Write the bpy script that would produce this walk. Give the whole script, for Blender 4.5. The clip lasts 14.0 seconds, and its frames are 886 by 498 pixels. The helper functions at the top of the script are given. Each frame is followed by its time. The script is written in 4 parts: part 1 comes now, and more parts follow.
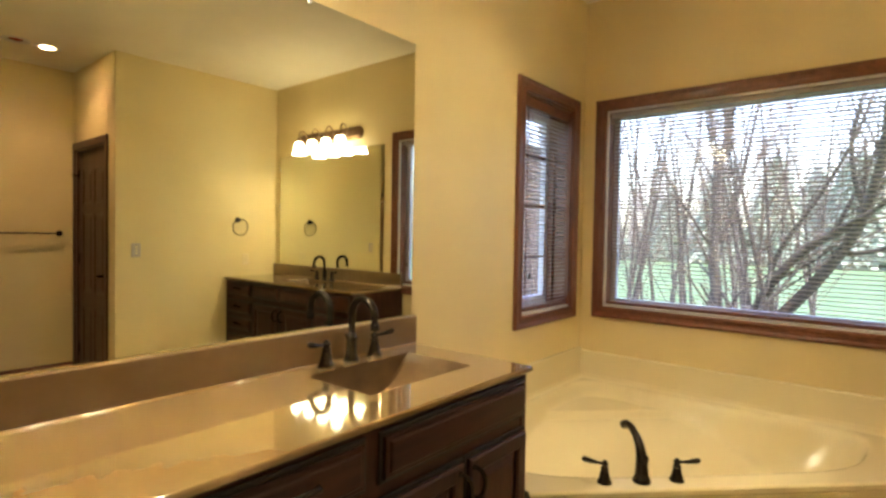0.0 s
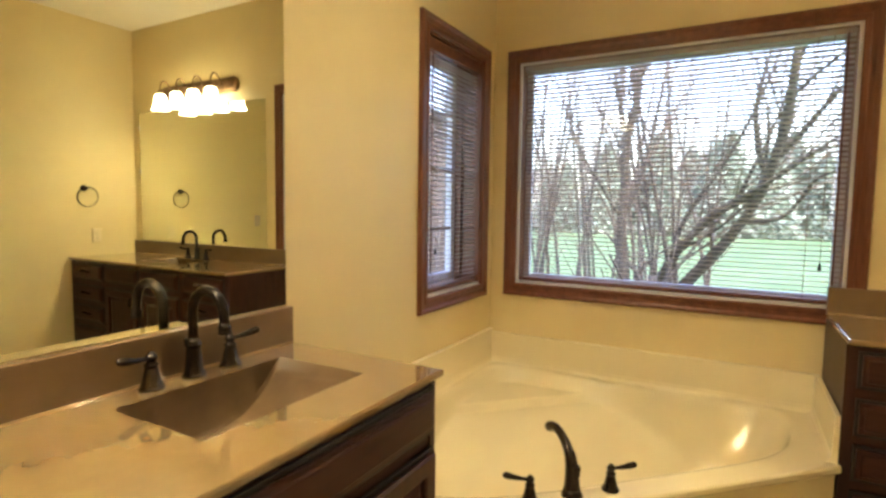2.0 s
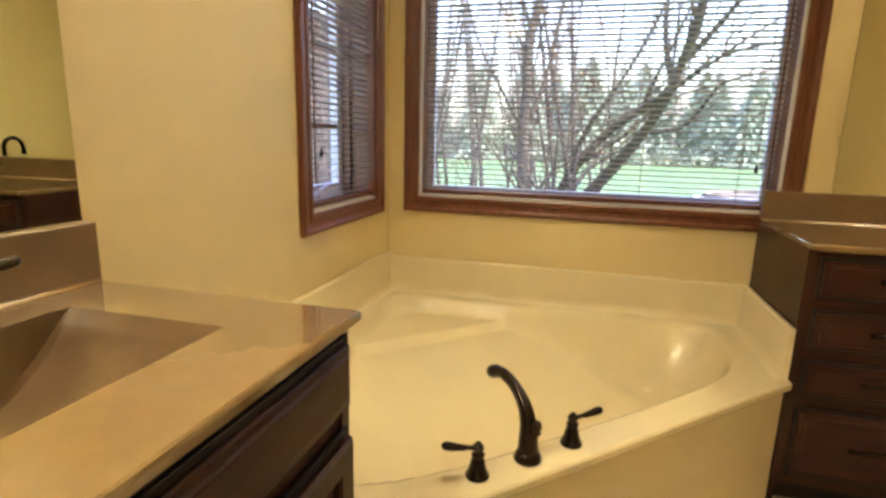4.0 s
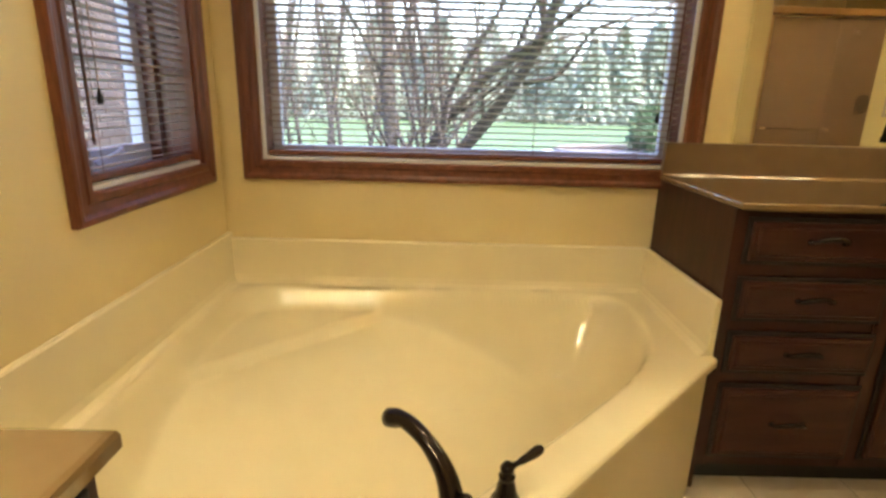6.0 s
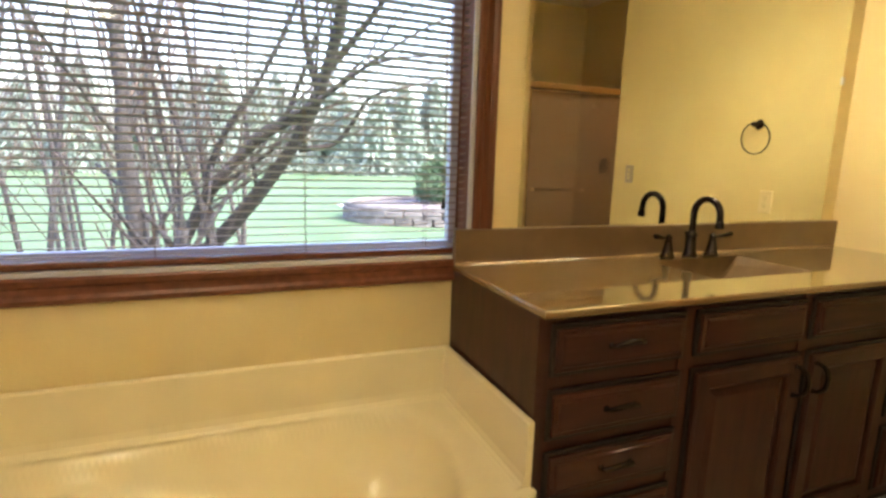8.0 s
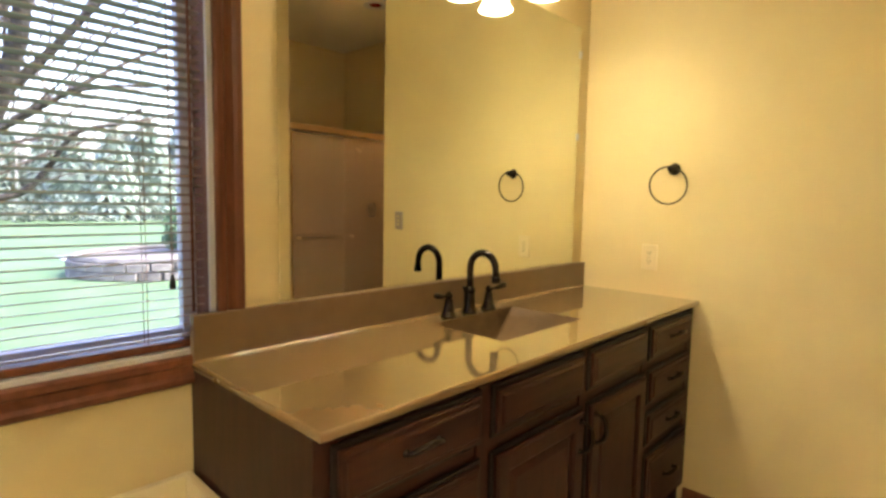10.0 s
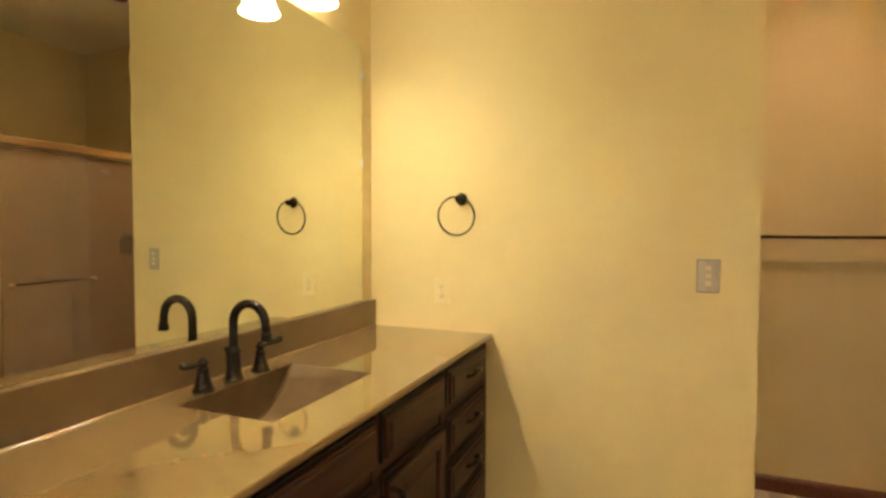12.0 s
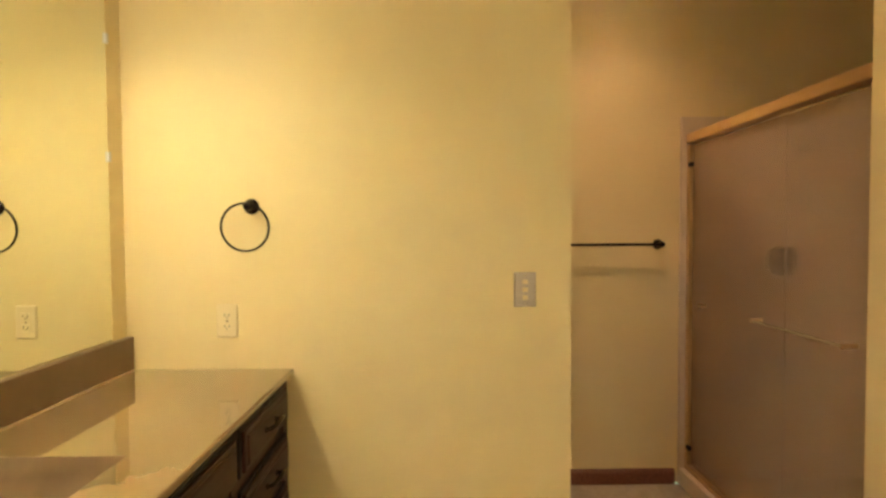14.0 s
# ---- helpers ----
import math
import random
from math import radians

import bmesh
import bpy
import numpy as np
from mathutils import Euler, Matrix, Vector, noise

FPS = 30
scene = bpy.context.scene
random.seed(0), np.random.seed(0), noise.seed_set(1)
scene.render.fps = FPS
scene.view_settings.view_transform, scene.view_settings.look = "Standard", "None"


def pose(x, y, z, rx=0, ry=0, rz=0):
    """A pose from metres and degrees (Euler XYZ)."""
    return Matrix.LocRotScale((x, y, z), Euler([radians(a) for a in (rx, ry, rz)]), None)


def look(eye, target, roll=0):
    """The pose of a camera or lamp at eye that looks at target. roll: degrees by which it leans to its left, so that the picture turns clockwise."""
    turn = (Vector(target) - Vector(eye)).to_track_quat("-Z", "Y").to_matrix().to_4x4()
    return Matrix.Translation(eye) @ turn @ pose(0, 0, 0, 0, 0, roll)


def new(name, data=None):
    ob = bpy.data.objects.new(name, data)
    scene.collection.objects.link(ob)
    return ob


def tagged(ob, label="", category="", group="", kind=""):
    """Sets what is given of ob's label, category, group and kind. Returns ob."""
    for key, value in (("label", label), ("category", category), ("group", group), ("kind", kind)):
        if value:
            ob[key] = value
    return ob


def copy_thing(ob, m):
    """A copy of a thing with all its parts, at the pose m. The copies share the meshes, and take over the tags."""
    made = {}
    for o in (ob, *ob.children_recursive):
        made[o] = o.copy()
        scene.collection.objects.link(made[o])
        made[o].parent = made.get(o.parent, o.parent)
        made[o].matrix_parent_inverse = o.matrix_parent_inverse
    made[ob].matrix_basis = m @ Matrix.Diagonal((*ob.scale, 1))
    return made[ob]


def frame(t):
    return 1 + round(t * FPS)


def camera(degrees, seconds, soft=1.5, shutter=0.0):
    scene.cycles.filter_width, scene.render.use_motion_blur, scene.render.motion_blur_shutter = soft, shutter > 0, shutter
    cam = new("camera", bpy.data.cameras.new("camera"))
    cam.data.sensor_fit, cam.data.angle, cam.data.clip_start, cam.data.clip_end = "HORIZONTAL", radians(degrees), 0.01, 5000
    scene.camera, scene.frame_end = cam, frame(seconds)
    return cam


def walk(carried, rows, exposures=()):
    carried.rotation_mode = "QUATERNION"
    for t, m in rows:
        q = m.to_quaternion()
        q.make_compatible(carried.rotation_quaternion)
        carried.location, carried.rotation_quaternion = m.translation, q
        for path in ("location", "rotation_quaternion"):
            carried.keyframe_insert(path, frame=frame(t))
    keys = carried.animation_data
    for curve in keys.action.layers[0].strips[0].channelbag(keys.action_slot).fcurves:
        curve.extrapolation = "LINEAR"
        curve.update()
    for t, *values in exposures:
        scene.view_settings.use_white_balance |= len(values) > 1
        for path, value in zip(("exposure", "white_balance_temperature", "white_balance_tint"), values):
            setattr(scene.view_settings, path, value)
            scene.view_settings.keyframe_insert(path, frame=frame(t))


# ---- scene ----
cam = camera(79.8, 14.0, soft=2.8)
PATH = [
    (0, (0.071, -0.071, 1.29), (-1.201, 1.472, 1.235), 1.0),
    (0.5, (0.008, 0.004, 1.289), (-1.187, 1.606, 1.231), 1.1),
    (1, (-0.039, 0.092, 1.292), (-1.151, 1.753, 1.218), 1.1),
    (1.5, (-0.106, 0.198, 1.281), (-1.136, 1.909, 1.179), 1.0),
    (2, (-0.173, 0.318, 1.269), (-1.141, 2.062, 1.118), 0.8),
    (2.5, (-0.248, 0.416, 1.247), (-1.136, 2.196, 1.035), 0.8),
    (3, (-0.332, 0.507, 1.212), (-1.104, 2.33, 0.93), 1.0),
    (5.5, (-0.61, 1.119, 1.051), (-0.732, 3.044, 0.523), 1.6),
    (6, (-0.610, 1.199, 1.079), (-0.602, 3.125, 0.539), 1.5),
    (6.5, (-0.606, 1.286, 1.12), (-0.42, 3.209, 0.607), 1.9),
    (7, (-0.589, 1.379, 1.138), (-0.204, 3.291, 0.7), 2.1),
    (9.5, (-0.329, 1.775, 1.244), (0.918, 3.324, 1.032), 1.0),
    (10, (-0.309, 1.822, 1.239), (1.131, 3.199, 1.061), 1.1),
    (10.5, (-0.25, 1.902, 1.232), (1.364, 3.075, 1.089), 0.7),
    (11, (-0.205, 1.923, 1.25), (1.523, 2.923, 1.122), 0.3),
    (11.5, (-0.122, 1.929, 1.264), (1.674, 2.803, 1.162), 0.3),
    (12, (-0.041, 1.938, 1.274), (1.811, 2.689, 1.198), 0.1),
    (12.5, (0.028, 1.954, 1.282), (1.937, 2.548, 1.22), -0.1),
    (13, (0.092, 1.994, 1.295), (2.054, 2.381, 1.234), -0.3),
    (13.5, (0.168, 2.047, 1.309), (2.16, 2.211, 1.24), -0.3),
    (14, (0.237, 2.074, 1.307), (2.236, 2.05, 1.244), -0.3),
]
walk(cam, [(t, look(eye, target, roll)) for t, eye, target, roll in PATH], ((0, 3.30), (14, 3.30)))

# ---- world and light ----
world = bpy.data.worlds.new("sky")
scene.world = world
world.use_nodes = True
wn = world.node_tree
sky = wn.nodes.new("ShaderNodeTexSky")
sky.sky_type, sky.sun_disc = "NISHITA", False
sky.sun_elevation, sky.sun_rotation = radians(48), radians(140)
sky.air_density, sky.dust_density = 1.2, 2.0
grey = wn.nodes.new("ShaderNodeHueSaturation")
grey.inputs["Saturation"].default_value = 1.1
grey.inputs["Hue"].default_value = 0.525
wn.links.new(sky.outputs[0], grey.inputs["Color"])
wn.links.new(grey.outputs[0], wn.nodes["Background"].inputs[0])
wn.nodes["Background"].inputs[1].default_value = 0.15

sun = new("sun", bpy.data.lights.new("sun", "SUN"))
sun.data.energy, sun.data.angle, sun.data.color = 1.4, radians(40), (1.0, 0.96, 0.9)
sun.matrix_world = look((5, -6, 8.7), (0, 0, 0))

BULB, BULB_COLOUR = 2.2, (1.0, 0.845, 0.54)
SPOT, SPOT_COLOUR = 79.0, (1.0, 0.62, 0.37)

# ---- plan ----
W, N, E, S = -1.415, 3.14, 2.06, -1.60        # inner faces of the main walls
FL, CE = -0.08, 2.775                         # floor and ceiling
WEND, FAR = 1.61, 3.10                        # end of the east wall, far wall of the alcove
SHY, STUB = 0.70, 1.83                        # shower front, shower's west jamb
GROUND = -0.40


# ---- materials ----
def mat(name, colour, rough=0.5, metal=0.0, second=None, scale=8.0, detail=4.0, bump=0.0, bump_scale=60.0, coat=0.0, stretch=None, spread=(0.35, 0.65), per_object=0.0, rough_var=0.08):
    m = bpy.data.materials.new(name)
    m.use_nodes = True
    nt = m.node_tree
    b = nt.nodes["Principled BSDF"]
    b.inputs["Base Color"].default_value = (*colour, 1)
    b.inputs["Roughness"].default_value = rough
    b.inputs["Metallic"].default_value = metal
    b.inputs["Coat Weight"].default_value = coat
    b.inputs["Coat Roughness"].default_value = 0.06
    tc = nt.nodes.new("ShaderNodeTexCoord")
    mp = nt.nodes.new("ShaderNodeMapping")
    nt.links.new(tc.outputs["Object"], mp.inputs["Vector"])
    if stretch:
        mp.inputs["Scale"].default_value = stretch
    if second:
        n1 = nt.nodes.new("ShaderNodeTexNoise")
        n1.inputs["Scale"].default_value, n1.inputs["Detail"].default_value = scale, detail
        nt.links.new(mp.outputs[0], n1.inputs["Vector"])
        r = nt.nodes.new("ShaderNodeValToRGB")
        r.color_ramp.elements[0].position, r.color_ramp.elements[1].position = spread
        r.color_ramp.elements[0].color, r.color_ramp.elements[1].color = (*colour, 1), (*second, 1)
        nt.links.new(n1.outputs["Fac"], r.inputs["Fac"])
        out = r.outputs[0]
        if per_object:
            oi = nt.nodes.new("ShaderNodeObjectInfo")
            mr = nt.nodes.new("ShaderNodeMapRange")
            mr.inputs["To Min"].default_value, mr.inputs["To Max"].default_value = 1 - per_object, 1 + per_object
            nt.links.new(oi.outputs["Random"], mr.inputs["Value"])
            hs = nt.nodes.new("ShaderNodeHueSaturation")
            nt.links.new(mr.outputs[0], hs.inputs["Value"])
            nt.links.new(out, hs.inputs["Color"])
            out = hs.outputs[0]
        nt.links.new(out, b.inputs["Base Color"])
        n3 = nt.nodes.new("ShaderNodeTexNoise")
        n3.inputs["Scale"].default_value = scale * 0.6
        nt.links.new(tc.outputs["Object"], n3.inputs["Vector"])
        rr = nt.nodes.new("ShaderNodeMapRange")
        rr.inputs["To Min"].default_value, rr.inputs["To Max"].default_value = max(0.02, rough * (1 - rough_var * 2)), min(1, rough * (1 + rough_var * 2))
        nt.links.new(n3.outputs["Fac"], rr.inputs["Value"])
        nt.links.new(rr.outputs[0], b.inputs["Roughness"])
    if bump:
        n2 = nt.nodes.new("ShaderNodeTexNoise")
        n2.inputs["Scale"].default_value, n2.inputs["Detail"].default_value = bump_scale, 5
        nt.links.new(mp.outputs[0], n2.inputs["Vector"])
        bp = nt.nodes.new("ShaderNodeBump")
        bp.inputs["Strength"].default_value, bp.inputs["Distance"].default_value = bump, 0.004
        nt.links.new(n2.outputs["Fac"], bp.inputs["Height"])
        nt.links.new(bp.outputs[0], b.inputs["Normal"])
    return m


def emitter(name, colour, strength):
    m = bpy.data.materials.new(name)
    m.use_nodes = True
    b = m.node_tree.nodes["Principled BSDF"]
    b.inputs["Base Color"].default_value = (0.9, 0.88, 0.82, 1)
    b.inputs["Emission Color"].default_value = (*colour, 1)
    b.inputs["Emission Strength"].default_value = strength
    b.inputs["Roughness"].default_value = 0.25
    return m


def clear_glass(name, tint=(1, 1, 1), gloss=1.0, rough=0.0):
    m = bpy.data.materials.new(name)
    m.use_nodes = True
    nt = m.node_tree
    nt.nodes.remove(nt.nodes["Principled BSDF"])
    tr, gl = nt.nodes.new("ShaderNodeBsdfTransparent"), nt.nodes.new("ShaderNodeBsdfGlossy")
    tr.inputs[0].default_value = (*tint, 1)
    gl.inputs["Roughness"].default_value = rough
    lw, mx = nt.nodes.new("ShaderNodeLayerWeight"), nt.nodes.new("ShaderNodeMixShader")
    lw.inputs[0].default_value = 0.5
    pw, mr = nt.nodes.new("ShaderNodeMath"), nt.nodes.new("ShaderNodeMapRange")
    pw.operation = "POWER"
    pw.inputs[1].default_value = 5.0
    mr.inputs["To Min"].default_value, mr.inputs["To Max"].default_value = 0.025, 0.6
    nt.links.new(lw.outputs["Facing"], pw.inputs[0])
    nt.links.new(pw.outputs[0], mr.inputs["Value"])
    nt.links.new(mr.outputs[0], mx.inputs[0])
    nt.links.new(tr.outputs[0], mx.inputs[1])
    nt.links.new(gl.outputs[0], mx.inputs[2])
    nt.links.new(mx.outputs[0], nt.nodes["Material Output"].inputs[0])
    return m


PAINT = mat("yellow_wall_paint", (0.69, 0.562, 0.292), 0.55, second=(0.725, 0.597, 0.322), scale=1.6, bump=0.12, bump_scale=140)
CEILING = mat("ceiling_paint", (0.80, 0.74, 0.60), 0.8, second=(0.83, 0.77, 0.64), scale=2.5, bump=0.35, bump_scale=45)
CASING = mat("stained_trim_wood", (0.105, 0.030, 0.014), 0.36, second=(0.17, 0.054, 0.025), scale=5, detail=8, stretch=(7, 7, 7), bump=0.08, bump_scale=40, coat=0.06)
CASING_X = mat("stained_trim_wood_level", (0.105, 0.030, 0.014), 0.36, second=(0.17, 0.054, 0.025), scale=6, detail=8, stretch=(0.8, 12, 12), bump=0.08, bump_scale=30, coat=0.06)
CASING_Z = mat("stained_trim_wood_upright", (0.105, 0.030, 0.014), 0.36, second=(0.17, 0.054, 0.025), scale=6, detail=8, stretch=(12, 12, 0.8), bump=0.08, bump_scale=30, coat=0.06)
CABINET = mat("dark_cabinet_wood", (0.030, 0.0086, 0.0052), 0.40, second=(0.049, 0.0146, 0.0088), scale=5, detail=8, stretch=(9, 9, 1.0), bump=0.06, bump_scale=25, coat=0.06)
CABINET_X = mat("dark_cabinet_wood_level", (0.030, 0.0086, 0.0052), 0.40, second=(0.049, 0.0146, 0.0088), scale=5, detail=8, stretch=(1.0, 9, 9), bump=0.06, bump_scale=25, coat=0.06)
# Shade in the gaps around cabinet fronts, put into a near-black colour.
GAP_SHADE = mat("black_brown_gap_shade", (0.007, 0.0035, 0.0028), 0.55, second=(0.011, 0.0055, 0.004), scale=20)
DOORWOOD = mat("dark_door_wood", (0.055, 0.024, 0.013), 0.42, second=(0.09, 0.042, 0.022), scale=5, detail=8, stretch=(10, 10, 0.9), bump=0.08, bump_scale=25)
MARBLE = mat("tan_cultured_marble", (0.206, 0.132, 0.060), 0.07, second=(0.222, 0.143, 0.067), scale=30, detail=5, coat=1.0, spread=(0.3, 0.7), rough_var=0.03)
# The slab's marble, satin, with the hollow's shade put into a darker colour.
BASIN = mat("satin_marble_basin_shaded", (0.102, 0.063, 0.034), 0.38, second=(0.162, 0.101, 0.051), scale=9, detail=9, bump=0.05, bump_scale=60, spread=(0.3, 0.7))
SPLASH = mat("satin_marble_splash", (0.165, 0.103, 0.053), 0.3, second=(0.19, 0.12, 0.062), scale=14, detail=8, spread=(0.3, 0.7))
TUB = mat("cream_acrylic", (0.75, 0.655, 0.43), 0.10, second=(0.77, 0.68, 0.46), scale=2)
TUB.node_tree.nodes["Principled BSDF"].inputs["Specular IOR Level"].default_value = 0.42
BRONZE = mat("oil_rubbed_bronze", (0.020, 0.0145, 0.012), 0.18, metal=0.6, second=(0.038, 0.025, 0.018), scale=18, spread=(0.4, 0.75))
ANTIQUE = mat("antique_bronze", (0.16, 0.095, 0.05), 0.35, metal=0.8, second=(0.24, 0.15, 0.08), scale=20)
BRASS = mat("brushed_brass", (0.62, 0.42, 0.20), 0.30, metal=0.85, second=(0.68, 0.48, 0.25), scale=6, stretch=(1, 30, 30))
CHROME = mat("chrome", (0.75, 0.75, 0.76), 0.12, metal=1.0)
TILE = mat("cream_floor_tile", (0.52, 0.43, 0.31), 0.35, second=(0.60, 0.51, 0.39), scale=9, detail=8, bump=0.06, bump_scale=30, per_object=0.06)
GROUT = mat("grout", (0.36, 0.30, 0.22), 0.9, second=(0.42, 0.35, 0.26), scale=30)
SURROUND = mat("shower_surround", (0.56, 0.45, 0.32), 0.3, second=(0.61, 0.50, 0.37), scale=2.2, coat=0.2)
IVORY = mat("ivory_plastic", (0.72, 0.60, 0.36), 0.35, second=(0.74, 0.62, 0.38), scale=6)
STEEL = mat("brushed_steel_plate", (0.46, 0.40, 0.36), 0.38, metal=0.7, second=(0.52, 0.46, 0.42), scale=8, stretch=(1, 1, 30))
DARK = mat("dark_void", (0.01, 0.008, 0.007), 0.7)
VINYL = mat("white_vinyl_frame", (0.62, 0.62, 0.64), 0.4, second=(0.67, 0.67, 0.69), scale=4)
SLAT = mat("stained_blind_slat", (0.30, 0.215, 0.185), 0.36, second=(0.38, 0.285, 0.25), scale=4, detail=6, stretch=(1, 20, 20), coat=0.3, per_object=0.08)
SLAT_Y = mat("stained_blind_slat_side", (0.34, 0.25, 0.22), 0.36, second=(0.42, 0.32, 0.285), scale=4, detail=6, stretch=(20, 1, 20), coat=0.3, per_object=0.08)
RAILGREY = mat("lavender_grey_headrail", (0.36, 0.33, 0.33), 0.4, second=(0.42, 0.38, 0.38), scale=5)
CORD = mat("blind_cord", (0.26, 0.17, 0.13), 0.8)
GLASS = clear_glass("window_glass")
SHADE = emitter("lit_frosted_shade", BULB_COLOUR, BULB)
BULB_GLOW = emitter("glowing_bulb", BULB_COLOUR, 14.5)
SHADE_W = emitter("lit_frosted_shade_west", BULB_COLOUR, 3.4)
BULB_W = emitter("glowing_bulb_west", BULB_COLOUR, 25.0)
LENS = emitter("lit_lens", SPOT_COLOUR, SPOT)
# Fill light for the tub corner, used by the added ceiling lamp.
FILL_LENS = emitter("fill_lens_room", (1.0, 0.80, 0.50), 85.0)
REDLAMP = mat("red_heat_lamp", (0.35, 0.02, 0.015), 0.2)
MIRROR = bpy.data.materials.new("mirror_silver")
MIRROR.use_nodes = True
MIRROR.node_tree.nodes["Principled BSDF"].inputs["Base Color"].default_value = (0.82, 0.84, 0.74, 1)
MIRROR.node_tree.nodes["Principled BSDF"].inputs["Metallic"].default_value = 1.0
MIRROR.node_tree.nodes["Principled BSDF"].inputs["Roughness"].default_value = 0.0
FROST = bpy.data.materials.new("obscure_shower_glass")
FROST.use_nodes = True
fb = FROST.node_tree.nodes["Principled BSDF"]
fb.inputs["Base Color"].default_value = (0.85, 0.70, 0.54, 1)
fb.inputs["Roughness"].default_value, fb.inputs["IOR"].default_value = 0.16, 1.12
fb.inputs["Transmission Weight"].default_value = 0.79
ripple, relief = FROST.node_tree.nodes.new("ShaderNodeTexNoise"), FROST.node_tree.nodes.new("ShaderNodeBump")
ripple.inputs["Scale"].default_value, ripple.inputs["Detail"].default_value = 38.0, 4.0
relief.inputs["Strength"].default_value, relief.inputs["Distance"].default_value = 0.35, 0.004
FROST.node_tree.links.new(ripple.outputs["Fac"], relief.inputs["Height"])
FROST.node_tree.links.new(relief.outputs[0], fb.inputs["Normal"])
LAWN = mat("lawn", (0.060, 0.112, 0.040), 0.9, second=(0.085, 0.140, 0.060), scale=1.2, detail=9, bump=0.6, bump_scale=20)
BARK = mat("grey_brown_bark", (0.050, 0.042, 0.041), 0.9, second=(0.115, 0.10, 0.097), scale=14, detail=8, stretch=(3, 3, 0.7), bump=0.8, bump_scale=25)
TWIG = mat("twig_bark", (0.12, 0.088, 0.078), 0.9, second=(0.19, 0.145, 0.13), scale=9)
# Conifer green paled well past real foliage: distance haze is put into it.
CONIFER = mat("haze_pale_conifer", (0.40, 0.465, 0.41), 0.9, second=(0.48, 0.54, 0.485), scale=3, detail=6)
# Bark lightened to pale grey so that the colour itself carries the haze.
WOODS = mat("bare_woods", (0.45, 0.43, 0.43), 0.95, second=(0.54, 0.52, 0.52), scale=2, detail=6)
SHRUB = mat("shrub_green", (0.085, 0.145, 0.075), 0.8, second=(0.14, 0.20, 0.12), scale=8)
# Far brush: shrub green with distance haze painted in as a paler tone.
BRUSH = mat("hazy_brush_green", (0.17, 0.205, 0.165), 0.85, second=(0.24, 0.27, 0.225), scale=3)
STONE = mat("grey_stone", (0.085, 0.073, 0.070), 0.85, second=(0.18, 0.158, 0.15), scale=5, detail=8, bump=0.6, bump_scale=20, per_object=0.2)
MULCH = mat("mulch", (0.11, 0.09, 0.085), 0.95, second=(0.17, 0.145, 0.135), scale=14, detail=8, bump=0.8, bump_scale=30)
BRICK = mat("red_brick", (0.072, 0.052, 0.051), 0.85, second=(0.105, 0.079, 0.077), scale=7, detail=6, bump=0.4, bump_scale=40, per_object=0.2)
MORTAR = mat("mortar", (0.30, 0.285, 0.265), 0.95, second=(0.36, 0.34, 0.315), scale=20)


CONCRETE = mat("pale_concrete", (0.48, 0.47, 0.45), 0.9, second=(0.56, 0.55, 0.53), scale=6)

for wood in (CABINET, CABINET_X):
    wood.node_tree.nodes["Principled BSDF"].inputs["Specular IOR Level"].default_value = 0.26
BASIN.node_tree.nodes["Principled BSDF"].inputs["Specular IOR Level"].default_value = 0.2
MARBLE.node_tree.nodes["Principled BSDF"].inputs["Coat IOR"].default_value = 1.58
MARBLE.node_tree.nodes["Principled BSDF"].inputs["Coat Roughness"].default_value = 0.035


def leafy(m, share=0.5):
    """Lets light through thin leaves."""
    nt = m.node_tree
    b, out = nt.nodes["Principled BSDF"], nt.nodes["Material Output"]
    tl, mx = nt.nodes.new("ShaderNodeBsdfTranslucent"), nt.nodes.new("ShaderNodeMixShader")
    link = b.inputs["Base Color"].links[0]
    nt.links.new(link.from_socket, tl.inputs[0])
    mx.inputs[0].default_value = share
    nt.links.new(b.outputs[0], mx.inputs[1])
    nt.links.new(tl.outputs[0], mx.inputs[2])
    nt.links.new(mx.outputs[0], out.inputs[0])


for thin in (CONIFER, SHRUB, WOODS, BRUSH):
    leafy(thin, 0.6 if thin is CONIFER else 0.5)


# ---- mesh helpers ----
def mesh_ob(name, bm, material, smooth=False):
    me = bpy.data.meshes.new(name)
    bm.to_mesh(me)
    bm.free()
    me.materials.append(material)
    if smooth:
        me.polygons.foreach_set("use_smooth", [True] * len(me.polygons))
    return new(name, me)


def part(name, bm, material, parent, label="", smooth=False):
    ob = mesh_ob(name, bm, material, smooth)
    ob.parent = parent
    if label:
        tagged(ob, label)
    return ob


def empty(name, at=(0, 0, 0), label="", category="", group="", kind=""):
    ob = new(name)
    ob.location = at
    ob.empty_display_size = 0.05
    return tagged(ob, label, category, group, kind)


def box(bm, x0, x1, y0, y1, z0, z1, bevel=0.0, seg=2):
    v = [bm.verts.new((x, y, z)) for z in (z0, z1) for y in (y0, y1) for x in (x0, x1)]
    f = [bm.faces.new([v[i] for i in q]) for q in ((0, 2, 3, 1), (4, 5, 7, 6), (0, 1, 5, 4), (1, 3, 7, 5), (3, 2, 6, 7), (2, 0, 4, 6))]
    if bevel:
        bmesh.ops.bevel(bm, geom=list({e for g in f for e in g.edges}), offset=bevel, segments=seg, affect="EDGES", profile=0.6)
    return bm


def boxes(*specs, bevel=0.0):
    bm = bmesh.new()
    for sp in specs:
        box(bm, *sp, bevel=bevel)
    return bm


